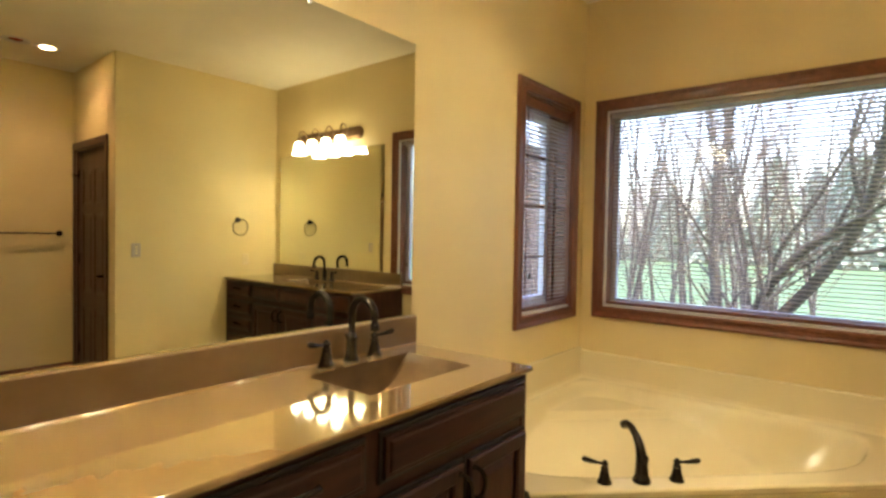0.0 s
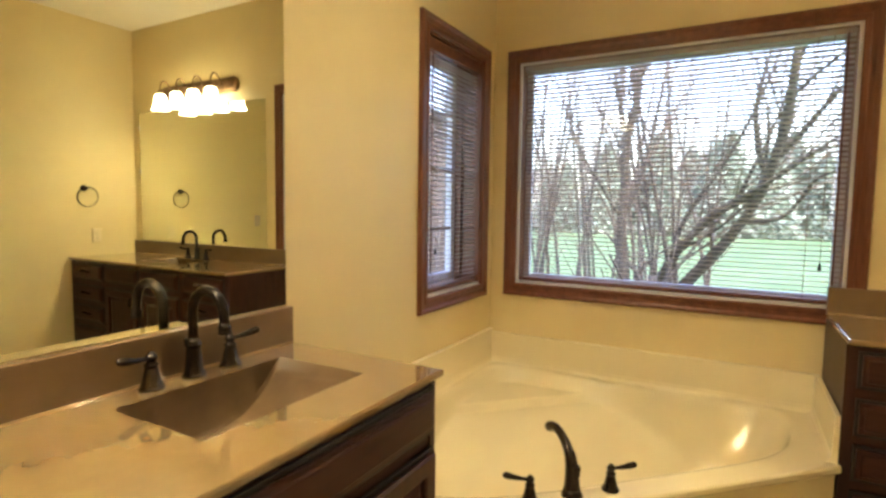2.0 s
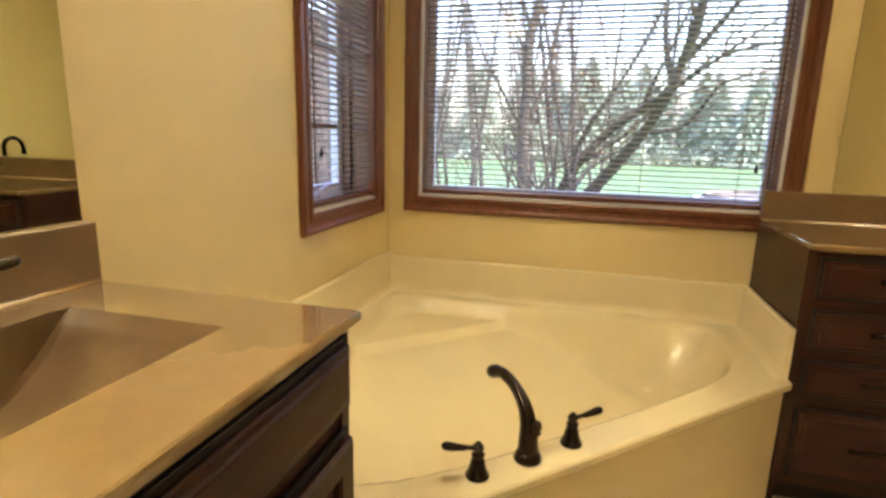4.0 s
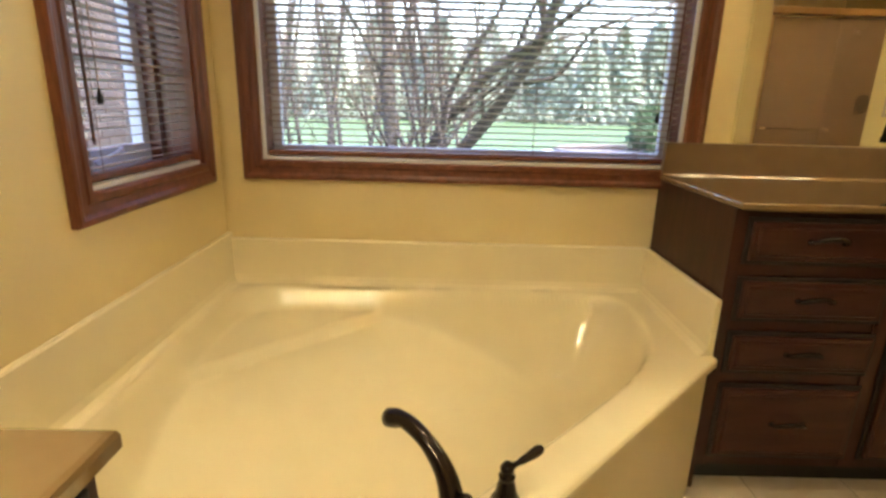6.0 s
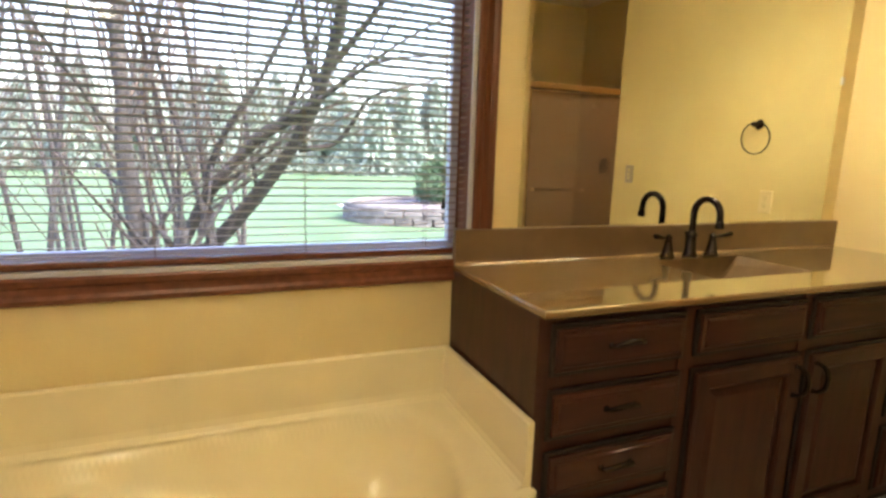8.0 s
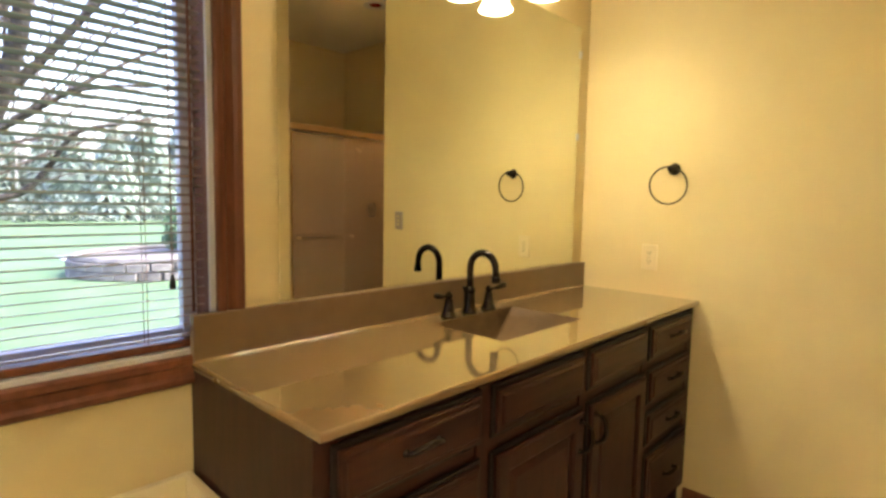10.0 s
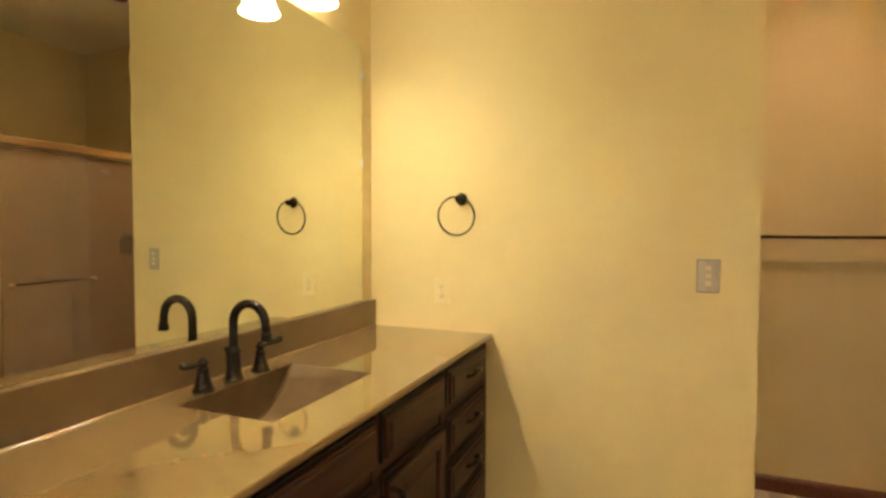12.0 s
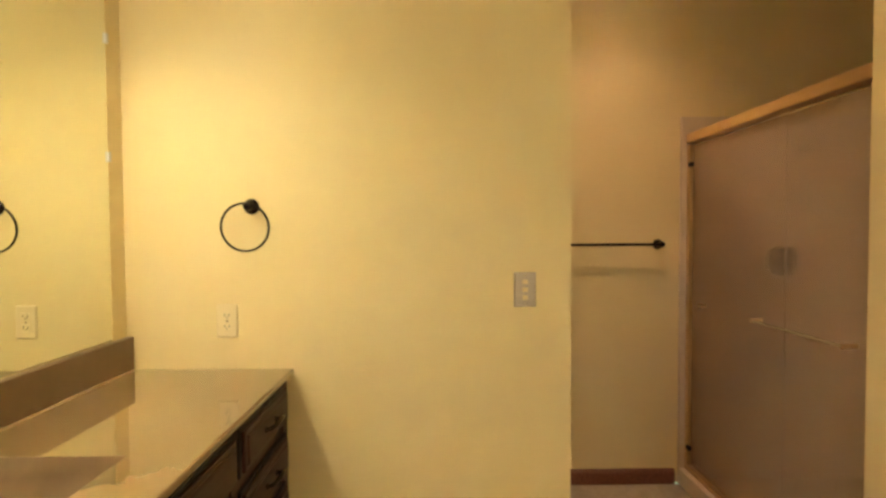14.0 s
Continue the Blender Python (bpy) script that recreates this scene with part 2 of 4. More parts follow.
def lathe(bm, profile, at=(0, 0, 0), seg=20, m=None):
    """Turns (radius, height) pairs about z, then puts the result at the pose m or the place at."""
    m = m or Matrix.Translation(at)
    rings = [[bm.verts.new(m @ Vector((max(r, 1e-4) * math.cos(2 * math.pi * i / seg), max(r, 1e-4) * math.sin(2 * math.pi * i / seg), h))) for i in range(seg)] for r, h in profile]
    for a, b in zip(rings, rings[1:]):
        for i in range(seg):
            bm.faces.new((a[i], a[(i + 1) % seg], b[(i + 1) % seg], b[i]))
    bm.faces.new(rings[0][::-1])
    bm.faces.new(rings[-1])
    return bm


def tube(bm, pts, radii, seg=10, closed=False):
    pts = [Vector(p) for p in pts]
    n = len(pts)
    if isinstance(radii, (int, float)):
        radii = [radii] * n
    rings, side = [], None
    for i in range(n):
        a, b = (pts[i - 1], pts[(i + 1) % n]) if closed else (pts[max(i - 1, 0)], pts[min(i + 1, n - 1)])
        d = (b - a).normalized()
        if side is None:
            side = d.orthogonal().normalized()
        side = (side - d * side.dot(d)).normalized()
        up = d.cross(side)
        rings.append([bm.verts.new(pts[i] + radii[i] * (math.cos(2 * math.pi * k / seg) * side + math.sin(2 * math.pi * k / seg) * up)) for k in range(seg)])
    pairs = list(zip(rings, rings[1:])) + ([(rings[-1], rings[0])] if closed else [])
    for a, b in pairs:
        for k in range(seg):
            bm.faces.new((a[k], a[(k + 1) % seg], b[(k + 1) % seg], b[k]))
    if not closed:
        bm.faces.new(rings[0][::-1])
        bm.faces.new(rings[-1])
    return bm


def curve_points(pts, n):
    """A smooth line of n points through pts (Catmull-Rom)."""
    p = [Vector(q) for q in pts]
    p = [2 * p[0] - p[1]] + p + [2 * p[-1] - p[-2]]
    out, spans = [], len(p) - 3
    for i in range(n):
        u = i / (n - 1) * spans
        k = min(int(u), spans - 1)
        t = u - k
        a, b, c, d = p[k:k + 4]
        out.append(0.5 * ((2 * b) + (c - a) * t + (2 * a - 5 * b + 4 * c - d) * t * t + (3 * b - a - 3 * c + d) * t ** 3))
    return out


def panel(bm, u0, u1, z0, z1, d0, steps, axis="y", sign=-1):
    """A profiled board: outline u0..u1 by z0..z1; steps of (inset, depth proud of d0), from its edge to its middle."""
    loops = []
    for inset, depth in steps:
        c = ((u0 + inset, z0 + inset), (u1 - inset, z0 + inset), (u1 - inset, z1 - inset), (u0 + inset, z1 - inset))
        d = d0 + sign * depth
        loops.append([bm.verts.new((u, d, z) if axis == "y" else (d, u, z)) for u, z in c])
    for a, b in zip(loops, loops[1:]):
        for i in range(4):
            bm.faces.new((a[i], a[(i + 1) % 4], b[(i + 1) % 4], b[i]))
    bm.faces.new(loops[-1])
    bmesh.ops.recalc_face_normals(bm, faces=bm.faces)
    return bm


def wall(name, label, *specs, material=PAINT):
    return tagged(mesh_ob(name, boxes(*specs), material), label, "wall", kind="structure")


# ---- structure ----
T = 0.12
BW = (-1.262, 0.246, 0.858, 2.072)            # opening of the large window: x, x, z, z
SW = (2.390, 2.968, 0.858, 2.062)             # opening of the side window: y, y, z, z
wall("wall_north", "warm yellow painted wall with the large window", (W - T, BW[0], N, N + T, GROUND, CE), (BW[1], E + T, N, N + T, GROUND, CE), (BW[0], BW[1], N, N + T, GROUND, BW[2]), (BW[0], BW[1], N, N + T, BW[3], CE))
wall("wall_west", "warm yellow painted wall with the narrow side window", (W - T, W, S - T, SW[0], GROUND, CE), (W - T, W, SW[1], N, GROUND, CE), (W - T, W, SW[0], SW[1], GROUND, SW[2]), (W - T, W, SW[0], SW[1], SW[3], CE))
wall("wall_east", "warm yellow painted wall beside the vanity", (E, E + T, WEND, N, FL, CE))
wall("wall_alcove_north", "painted wall of the shower alcove around a door", (E + T, 2.285, WEND, WEND + T, FL, CE), (3.035, FAR, WEND, WEND + T, FL, CE), (2.285, 3.035, WEND, WEND + T, 2.03, CE))
wall("wall_alcove_east", "painted far wall of the shower alcove", (FAR, FAR + T, -0.30, WEND + T, FL, CE))
wall("wall_shower_west", "painted wall end beside the shower", (STUB - 0.13, STUB, S, 0.76, FL, CE))
wall("wall_shower_south", "painted wall behind the shower", (STUB, FAR + T, -0.30 - T, -0.30, FL, CE))
wall("wall_south", "plain painted wall closing the room", (W, STUB - 0.13, S - T, S, FL, CE))
# Unseen veneer, added to keep skylight off the side window's white frame.
wall("wall_west_outer", "unseen brick veneer added to shade the narrow side window", (W - T - 0.11, W - T - 0.002, -0.5, SW[0] - 0.012, GROUND, CE), (W - T - 0.11, W - T - 0.002, SW[1] + 0.012, N + T, GROUND, CE), (W - T - 0.11, W - T - 0.002, SW[0] - 0.012, SW[1] + 0.012, GROUND, SW[2] - 0.012), (W - T - 0.11, W - T - 0.002, SW[0] - 0.012, SW[1] + 0.012, SW[3] + 0.012, CE), material=BRICK)
CANS = ((2.46, 1.24), (2.44, 1.03), (-0.66, 1.88))


def ceiling_mesh():
    """A slab with square openings of 0.125 m for the recessed lamps."""
    h = 0.0625
    xs = sorted({W - T, FAR + T, *[x + d for x, _ in CANS for d in (-h, h)]})
    ys = sorted({S - T, N + T, *[y + d for _, y in CANS for d in (-h, h)]})
    bm = bmesh.new()
    for a, b in zip(xs, xs[1:]):
        for c, d in zip(ys, ys[1:]):
            mx, my = (a + b) / 2, (c + d) / 2
            if not any(abs(mx - x) < h and abs(my - y) < h for x, y in CANS):
                box(bm, a, b, c, d, CE, CE + 0.1)
    bmesh.ops.remove_doubles(bm, verts=bm.verts, dist=0.0005)
    seen = {}
    for f in bm.faces:
        seen.setdefault(tuple(round(v, 3) for v in f.calc_center_median()), []).append(f)
    bmesh.ops.delete(bm, geom=[f for g in seen.values() if len(g) > 1 for f in g], context="FACES")
    return bm


tagged(mesh_ob("ceiling", ceiling_mesh(), CEILING), "pale textured ceiling", "ceiling", kind="structure")
tagged(mesh_ob("ceiling_void", boxes((W - T, FAR + T, S - T, N + T, CE + 0.102, CE + 0.14)), CEILING), "closed space above the ceiling", "ceiling", kind="structure")
floor = tagged(mesh_ob("floor", boxes((W, FAR, S, N, FL - 0.1, FL - 0.004)), GROUT), "floor of square cream tiles", "floor", kind="structure")


# ---- windows ----
def casing_piece(bm, a0, a1, b0, b1, m):
    """One length of casing with a stepped moulding: a along it, b across it (b0 the opening's side)."""
    prof = ((0.0, 0.0), (0.0, 0.014), (0.006, 0.018), (0.022, 0.018), (0.027, 0.014), (0.046, 0.016), (0.056, 0.022), (0.066, 0.022), (0.071, 0.016), (0.071, 0.0))
    k = (b1 - b0) / 0.071
    mit = abs(b1 - b0)
    rows = []
    for off, h in prof:
        e = off / 0.071 * mit
        rows.append([bm.verts.new(m @ Vector((a0 - e, b0 + off * k, h))), bm.verts.new(m @ Vector((a1 + e, b0 + off * k, h)))])
    for p, q in zip(rows, rows[1:]):
        bm.faces.new((p[0], p[1], q[1], q[0]))
    bm.faces.new([r[0] for r in rows])
    bm.faces.new([r[1] for r in rows][::-1])
    bmesh.ops.recalc_face_normals(bm, faces=bm.faces)
    return bm


def window_set(name, label, u0, u1, z0, z1, m, slat_mat, cords, pitch, tilt, tassel, double_hung):
    """A cased window with its frame and pane, and a wooden blind. m maps (along the wall, up, into the room)."""
    win = empty(name, label=label, category="window", kind="structure")
    cw = 0.071
    for a0, a1, b0, b1 in ((u0, u1, z0, z0 - cw), (u0, u1, z1, z1 + cw)):
        part("casing", casing_piece(bmesh.new(), a0, a1, b0, b1, m), CASING, win, "stained wood casing")
    sw = Matrix(((0, 1, 0, 0), (1, 0, 0, 0), (0, 0, 1, 0), (0, 0, 0, 1)))
    for a0, a1, b0, b1 in ((z0, z1, u0, u0 - cw), (z0, z1, u1, u1 + cw)):
        part("casing", casing_piece(bmesh.new(), a0, a1, b0, b1, m @ sw), CASING_Z, win, "stained wood casing")

    def mbox(*sp, bevel=0.0):
        bm = box(bmesh.new(), *sp, bevel=bevel)
        bm.transform(m)
        bmesh.ops.recalc_face_normals(bm, faces=bm.faces)
        return bm
    j = 0.012
    d0, d1 = (-0.180, -0.142) if double_hung else (-0.118, -0.086)
    near = 0.0035 if double_hung else -0.009
    for sp in ((u0 - 0.002, u0 + j, z0, z1), (u1 - j, u1 + 0.002, z0, z1), (u0 + j, u1 - j, z1 - j, z1 + 0.002)):
        part("jamb", mbox(*sp, d1, near), CASING_Z, win, "stained wood jamb")
        if not double_hung:
            part("jamb_liner", mbox(*sp, near, 0.004), VINYL, win, "pale jamb edge")
    part("window_sill", mbox(u0 + j, u1 - j, z0 - 0.002, z0 + j, d1, 0.004), VINYL, win, "white inner sill")
    f = 0.055 if double_hung else 0.034
    for sp in ((u0, u0 + j + f, z0, z1), (u1 - j - f, u1, z0, z1), (u0 + j + f, u1 - j - f, z0, z0 + j + f), (u0 + j + f, u1 - j - f, z1 - j - f, z1)):
        part("window_frame", mbox(*sp, d0, d1, bevel=0.004), VINYL, win, "white sash frame")
    if double_hung:
        for zm in (1.165, 1.47, 1.77):
            part("grille_bar", mbox(u0 + j + f, u1 - j - f, zm - 0.009, zm + 0.009, d0 + 0.024, d0 + 0.034, bevel=0.003), CASING, win, "thin dark grille bar")
        for ua, ub in ((u0 + j, u0 + j + 0.02), (u1 - j - 0.02, u1 - j)):
            part("wood_stop", mbox(ua, ub, z0 + j, z1 - j, -0.1415, -0.105), CASING_Z, win, "dark wood stop")
        um = (u0 + u1) / 2
        crank = tube(bmesh.new(), [m @ Vector(p) for p in ((um - 0.05, z0 + 0.03, -0.125), (um - 0.02, z0 + 0.045, -0.112), (um + 0.03, z0 + 0.06, -0.108), (um + 0.05, z0 + 0.064, -0.110))], [0.011, 0.007, 0.006, 0.008], 8)
        part("crank_handle", crank, VINYL, win, "pale window crank", smooth=True)
    pane = part("pane", mbox(u0 + j + f, u1 - j - f, z0 + j + f, z1 - j - f, d0 + 0.018, d0 + 0.022), GLASS, win)
    pane.visible_shadow = False

    bl = empty(name.replace("window", "blind"), label="stained wooden venetian blind, lowered with open slats", category="blind", group="window blinds")
    bl.name = "venetian_blind"
    b0, b1 = u0 + j + 0.006, u1 - j - 0.006
    top = 0.05 if double_hung else 0.028
    part("headrail", mbox(b0, b1, z1 - j - top, z1 - j - 0.003, -0.050, -0.018, bevel=0.002), CASING if double_hung else RAILGREY, bl)
    if double_hung:
        part("valance", mbox(b0 - 0.004, b1 + 0.004, z1 - j - 0.058, z1 - j - 0.002, -0.016, -0.006, bevel=0.003), CASING, bl, "moulded wooden valance")
    zb = z0 + j + 0.012
    part("bottom_rail", mbox(b0, b1, zb - 0.009, zb + 0.009, -0.048, -0.008, bevel=0.004), CASING, bl)
    zt = z1 - j - top - 0.012
    hw, cy = 0.0128, -0.030
    bm = bmesh.new()
    rows = []
    for k in range(5):
        s = -1 + k / 2
        c = 0.0014 * (1 - s * s)
        rows.append((s * hw, c))
    th = 0.0020
    ring = [(y, z) for y, z in rows] + [(y, z - th) for y, z in rows[::-1]]
    ct, st = math.cos(radians(tilt)), math.sin(radians(tilt))
    ends = [[bm.verts.new(m @ Vector((u, y * st + z * ct, cy + y * ct - z * st))) for y, z in ring] for u in (b0, b1)]
    q = len(ring)
    for k in range(q):
        bm.faces.new((ends[0][k], ends[0][(k + 1) % q], ends[1][(k + 1) % q], ends[1][k]))
    bm.faces.new(ends[0][::-1])
    bm.faces.new(ends[1])
    bmesh.ops.recalc_face_normals(bm, faces=bm.faces)
    first = None
    z = zb + 0.020
    while z < zt:
        if first is None:
            first = part("slat", bm, slat_mat, bl)
            slat = first
        else:
            slat = new("slat", first.data)
            slat.parent = bl
        slat.location = (0, 0, z)
        wob = radians(random.uniform(-0.06, 0.06))
        slat.rotation_euler = (0, wob, 0) if slat_mat is SLAT else (wob, 0, 0)
        z += pitch
    for c in cords:
        u = u0 + (u1 - u0) * c
        for dd in (-0.0445, -0.0155):
            part("ladder_cord", mbox(u - 0.0008, u + 0.0008, zb, zt + 0.012, dd - 0.0008, dd + 0.0008), CORD, bl)
        part("cord_knot", mbox(u - 0.004, u + 0.004, zb - 0.0115, zb - 0.008, -0.034, -0.026), CORD, bl)
    uw = b1 - 0.03 if not double_hung else b0 + 0.05
    part("tilt_wand", tube(bmesh.new(), [m @ Vector((uw, zt + 0.014, -0.012)), m @ Vector((uw, z0 + 0.10, -0.012))], 0.0038, 8), CASING, bl, "thin wooden tilt wand", smooth=True)
    ut, zl = tassel
    bm = bmesh.new()
    tube(bm, [m @ Vector((ut, zt + 0.014, -0.010)), m @ Vector((ut, zl + 0.03, -0.010))], 0.0016, 6)
    part("pull_cord", bm, CORD, bl)
    bm = lathe(bmesh.new(), ((0.002, 0.035), (0.004, 0.03), (0.0075, 0.012), (0.008, 0.004), (0.005, 0.0)), m=Matrix.Translation(m @ Vector((ut, zl, -0.010))), seg=10)
    part("tassel", bm, DARK, bl, "small dark cord tassel", smooth=True)
    return bl


north_map = Matrix(((1, 0, 0, 0), (0, 0, -1, N), (0, 1, 0, 0), (0, 0, 0, 1)))
west_map = Matrix(((0, 0, 1, W), (1, 0, 0, 0), (0, 1, 0, 0), (0, 0, 0, 1)))
window_set("window_1", "large picture window in stained wood casing", *BW, north_map, SLAT, (0.115, 0.385, 0.65, 0.90), 0.0228, 10, (0.150, 1.02), False)
window_set("window_2", "narrow crank window in stained wood casing", *SW, west_map, SLAT_Y, (0.16, 0.86), 0.0228, 8, (2.50, 1.05), True)


# ---- vanities ----
def pull(parent, m, dark=BRONZE):
    """An arched cabinet pull, 96 mm wide, standing off the front; m: x along, y up, z out."""
    bm = bmesh.new()
    pts = curve_points([(-0.046, -0.004, 0), (-0.044, -0.002, 0.014), (-0.030, 0.007, 0.027), (0, 0.012, 0.031), (0.030, 0.007, 0.027), (0.044, -0.002, 0.014), (0.046, -0.004, 0)], 19)
    rad = [0.0048 + 0.0030 * math.cos(math.pi * (i / 18 - 0.5)) for i in range(19)]
    tube(bm, [m @ p for p in pts], rad, 8)
    for sx in (-1, 1):
        lathe(bm, ((0.009, 0.0), (0.009, 0.002), (0.006, 0.005), (0.005, 0.008)), m=m @ Matrix.Translation((sx * 0.046, -0.004, 0)), seg=12)
    return part("pull", bm, dark, parent, "dark bronze arched pull", smooth=True)


SLAB = ((0.0, 0.0), (0.0, 0.014), (0.003, 0.0175), (0.010, 0.0185), (0.013, 0.0185), (0.017, 0.023), (0.021, 0.024), (0.05, 0.024))
RAISED = ((0.0, 0.0), (0.0, 0.018), (0.006, 0.024), (0.046, 0.024), (0.052, 0.019), (0.054, 0.010), (0.060, 0.010), (0.080, 0.019), (0.082, 0.0195))


LIP = ((0.0, 0.0005), (0.0, 0.007), (0.002, 0.008), (0.014, 0.008))


def front(name, u0, u1, z0, z1, y, steps, material, cab, label=""):
    """A drawer or door front with a low outer step, darkened to stand for gap shade."""
    e = 0.011
    fr = part(name, panel(bmesh.new(), u0 + e, u1 - e, z0 + e, z1 - e, y - 0.0085, [(i, max(d - 0.0085, 0)) for i, d in steps]), material, cab, label)
    part("edge_step", panel(bmesh.new(), u0, u1, z0, z1, y, LIP), GAP_SHADE, fr, "edge step with gap shade in its colour")
    return fr


def vanity(name_label, length, columns, m):
    """A vanity cabinet 'length' long; built along x from 0 with its back at y = 0 and its front towards -y, then put at m.
    columns: (kind, x0, x1); drawers, one door, or a pair of doors under a false front."""
    cab = empty("vanity_cabinet", label=name_label, category="cabinet", group="vanity cabinets")
    L, D, H0, H1 = length, 0.545, 0.10, 0.8995
    y = -D
    for sp in ((0.004, 0.022, y + 0.02, -0.002, 0.0, H1), (L - 0.022, L - 0.004, y + 0.02, -0.002, 0.0, H1)):
        part("side_panel", boxes(sp), CABINET, cab)
    part("back_panel", boxes((0.022, L - 0.022, -0.014, -0.002, 0.0, H1)), CABINET, cab)
    part("bottom_panel", boxes((0.022, L - 0.022, y + 0.02, -0.014, H0, H0 + 0.015)), CABINET, cab)
    part("toe_kick", boxes((0.022, L - 0.022, y + 0.075, y + 0.09, 0.0, H0)), DARK, cab)
    edges = [0.0] + [e for _, u0, u1 in columns for e in (u0 + 0.008, u1 - 0.008)] + [L]
    for u0, u1 in zip(edges[::2], edges[1::2]):
        part("stile", boxes((u0, u1, y, y + 0.02, H0, H1)), CABINET, cab)
    for what, u0, u1 in columns:
        zs = ((0.10, 0.140), (0.376, 0.424), (0.542, 0.586), (0.706, 0.754), (0.874, H1)) if what == "drawers" else ((0.10, 0.140), (0.706, 0.754), (0.874, H1))
        for z0, z1 in zs:
            part("rail", boxes((u0 + 0.008, u1 - 0.008, y + 0.004, y + 0.019, z0, z1)), CABINET_X, cab)
        if what == "drawers":
            for z0, z1 in ((0.748, 0.880), (0.580, 0.712), (0.418, 0.548), (0.135, 0.382)):
                dr = front("drawer_front", u0, u1, z0, z1, y, SLAB, CABINET_X, cab)
                pull(dr, Matrix(((1, 0, 0, (u0 + u1) / 2), (0, 0, -1, y - 0.024), (0, 1, 0, (z0 + z1) / 2 + 0.008), (0, 0, 0, 1))))
            continue
        front("false_front", u0, u1, 0.748, 0.880, y, SLAB, CABINET_X, cab)
        mid = (u0 + u1) / 2
        doors = ((u0, mid - 0.004, -1), (mid + 0.004, u1, 1)) if what == "pair" else ((u0, u1, 1 if what == "door_left" else -1),)
        for d0, d1, side in doors:
            dr = front("cabinet_door", d0, d1, 0.135, 0.712, y, RAISED, CABINET, cab, "raised-panel cabinet door")
            inner = d1 - 0.030 if side < 0 else d0 + 0.030
            pull(dr, Matrix(((0, 1, 0, inner), (0, 0, -1, y - 0.024), (1, 0, 0, 0.63), (0, 0, 0, 1))))
    cab.matrix_world = m
    return cab


def vanity_top(name_label, length, bx0, bx1, m, left_splash=False):
    """A cultured-marble top with its splash and a sunken basin; same axes as vanity()."""
    top = empty("sink_counter", label=name_label, category="countertop", group="vanity tops")
    L, D, z0, z1 = length, 0.57, 0.9, 0.92
    by0, by1 = -0.411, -0.116
    bm = bmesh.new()
    # top sheet around the basin, with an eased outer edge
    r = 0.006
    xs, ys = (r, bx0, bx1, L - r), (-D + r, by0, by1, -0.002)
    g = [[bm.verts.new((x, yy, z1)) for x in xs] for yy in ys]
    for a in range(3):
        for b in range(3):
            if (a, b) != (1, 1):
                bm.faces.new((g[a][b], g[a][b + 1], g[a + 1][b + 1], g[a + 1][b]))
    rim_top = [g[0][0], g[0][1], g[0][2], g[0][3], g[1][3], g[2][3], g[3][3], g[3][2], g[3][1], g[3][0], g[2][0], g[1][0]]
    def ring(e, z):
        return [bm.verts.new((min(max(v.co.x, r), L - r) + (e if v.co.x > L - 2 * r else -e if v.co.x < 2 * r else 0), v.co.y + (-e if v.co.y < -D + 2 * r else 0), z)) for v in rim_top]
    loops = [rim_top, ring(0.7 * r, z1 - 0.3 * r), ring(r, z1 - r), ring(r, z0 + 0.003), ring(r - 0.003, z0)]
    for a, b in zip(loops, loops[1:]):
        for k in range(12):
            bm.faces.new((a[k], b[k], b[(k + 1) % 12], a[(k + 1) % 12]))
    bmesh.ops.recalc_face_normals(bm, faces=bm.faces)
    part("slab", bm, MARBLE, top)
    # basin: a long hollow whose ends sweep down to the drain
    bm = bmesh.new()
    n, deep = 28, 0.135
    mid, half = (bx0 + bx1) / 2, (bx1 - bx0) / 2
    prof = []
    for k in range(n + 1):
        s = -1 + 2 * k / n
        prof.append((mid + s * half, z1 - deep * (1 - abs(s) ** 2.3)))
    cols = []
    for x, z in prof:
        dp = z1 - z
        e = 0.03 * dp
        cols.append([bm.verts.new(c) for c in ((x, by1, z1), (x, by1 - e * 0.55, z + min(0.012, dp * 0.5)), (x, by1 - e - 0.006, z), (x, by0 + e + 0.006, z), (x, by0 + e * 0.55, z + min(0.012, dp * 0.5)), (x, by0, z1))])
    for a, b in zip(cols, cols[1:]):
        for k in range(5):
            bm.faces.new((a[k], a[k + 1], b[k + 1], b[k]))
    bmesh.ops.remove_doubles(bm, verts=bm.verts, dist=0.0004)
    bmesh.ops.recalc_face_normals(bm, faces=bm.faces)
    for f in bm.faces:
        if f.normal.z < 0:
            f.normal_flip()
    part("basin", bm, BASIN, top, "sunken tan basin with sweeping ends, darkened for shade", smooth=True).data.set_sharp_from_angle(angle=radians(35))
    dz = z1 - deep
    drain = part("drain", lathe(bmesh.new(), ((0.031, 0.001), (0.031, 0.004), (0.027, 0.005), (0.024, 0.002), (0.020, 0.002), (0.020, 0.007), (0.017, 0.010), (0.006, 0.012)), at=(mid, by1 - 0.066, dz), seg=24), BRONZE, top, "dark bronze drain", smooth=True)
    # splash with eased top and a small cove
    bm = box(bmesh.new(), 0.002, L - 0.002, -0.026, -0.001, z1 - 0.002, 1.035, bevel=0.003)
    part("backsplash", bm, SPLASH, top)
    bm = bmesh.new()
    cove = [(-0.026, 0.006), (-0.0268, 0.0036), (-0.0286, 0.0017), (-0.032, 0.0003), (-0.026, 0.0002)]
    e0, e1 = ([bm.verts.new((x, yy, z1 + zz)) for yy, zz in cove] for x in (0.006, L - 0.006))
    for k in range(4):
        bm.faces.new((e0[k], e0[k + 1], e1[k + 1], e1[k]))
    bmesh.ops.recalc_face_normals(bm, faces=bm.faces)
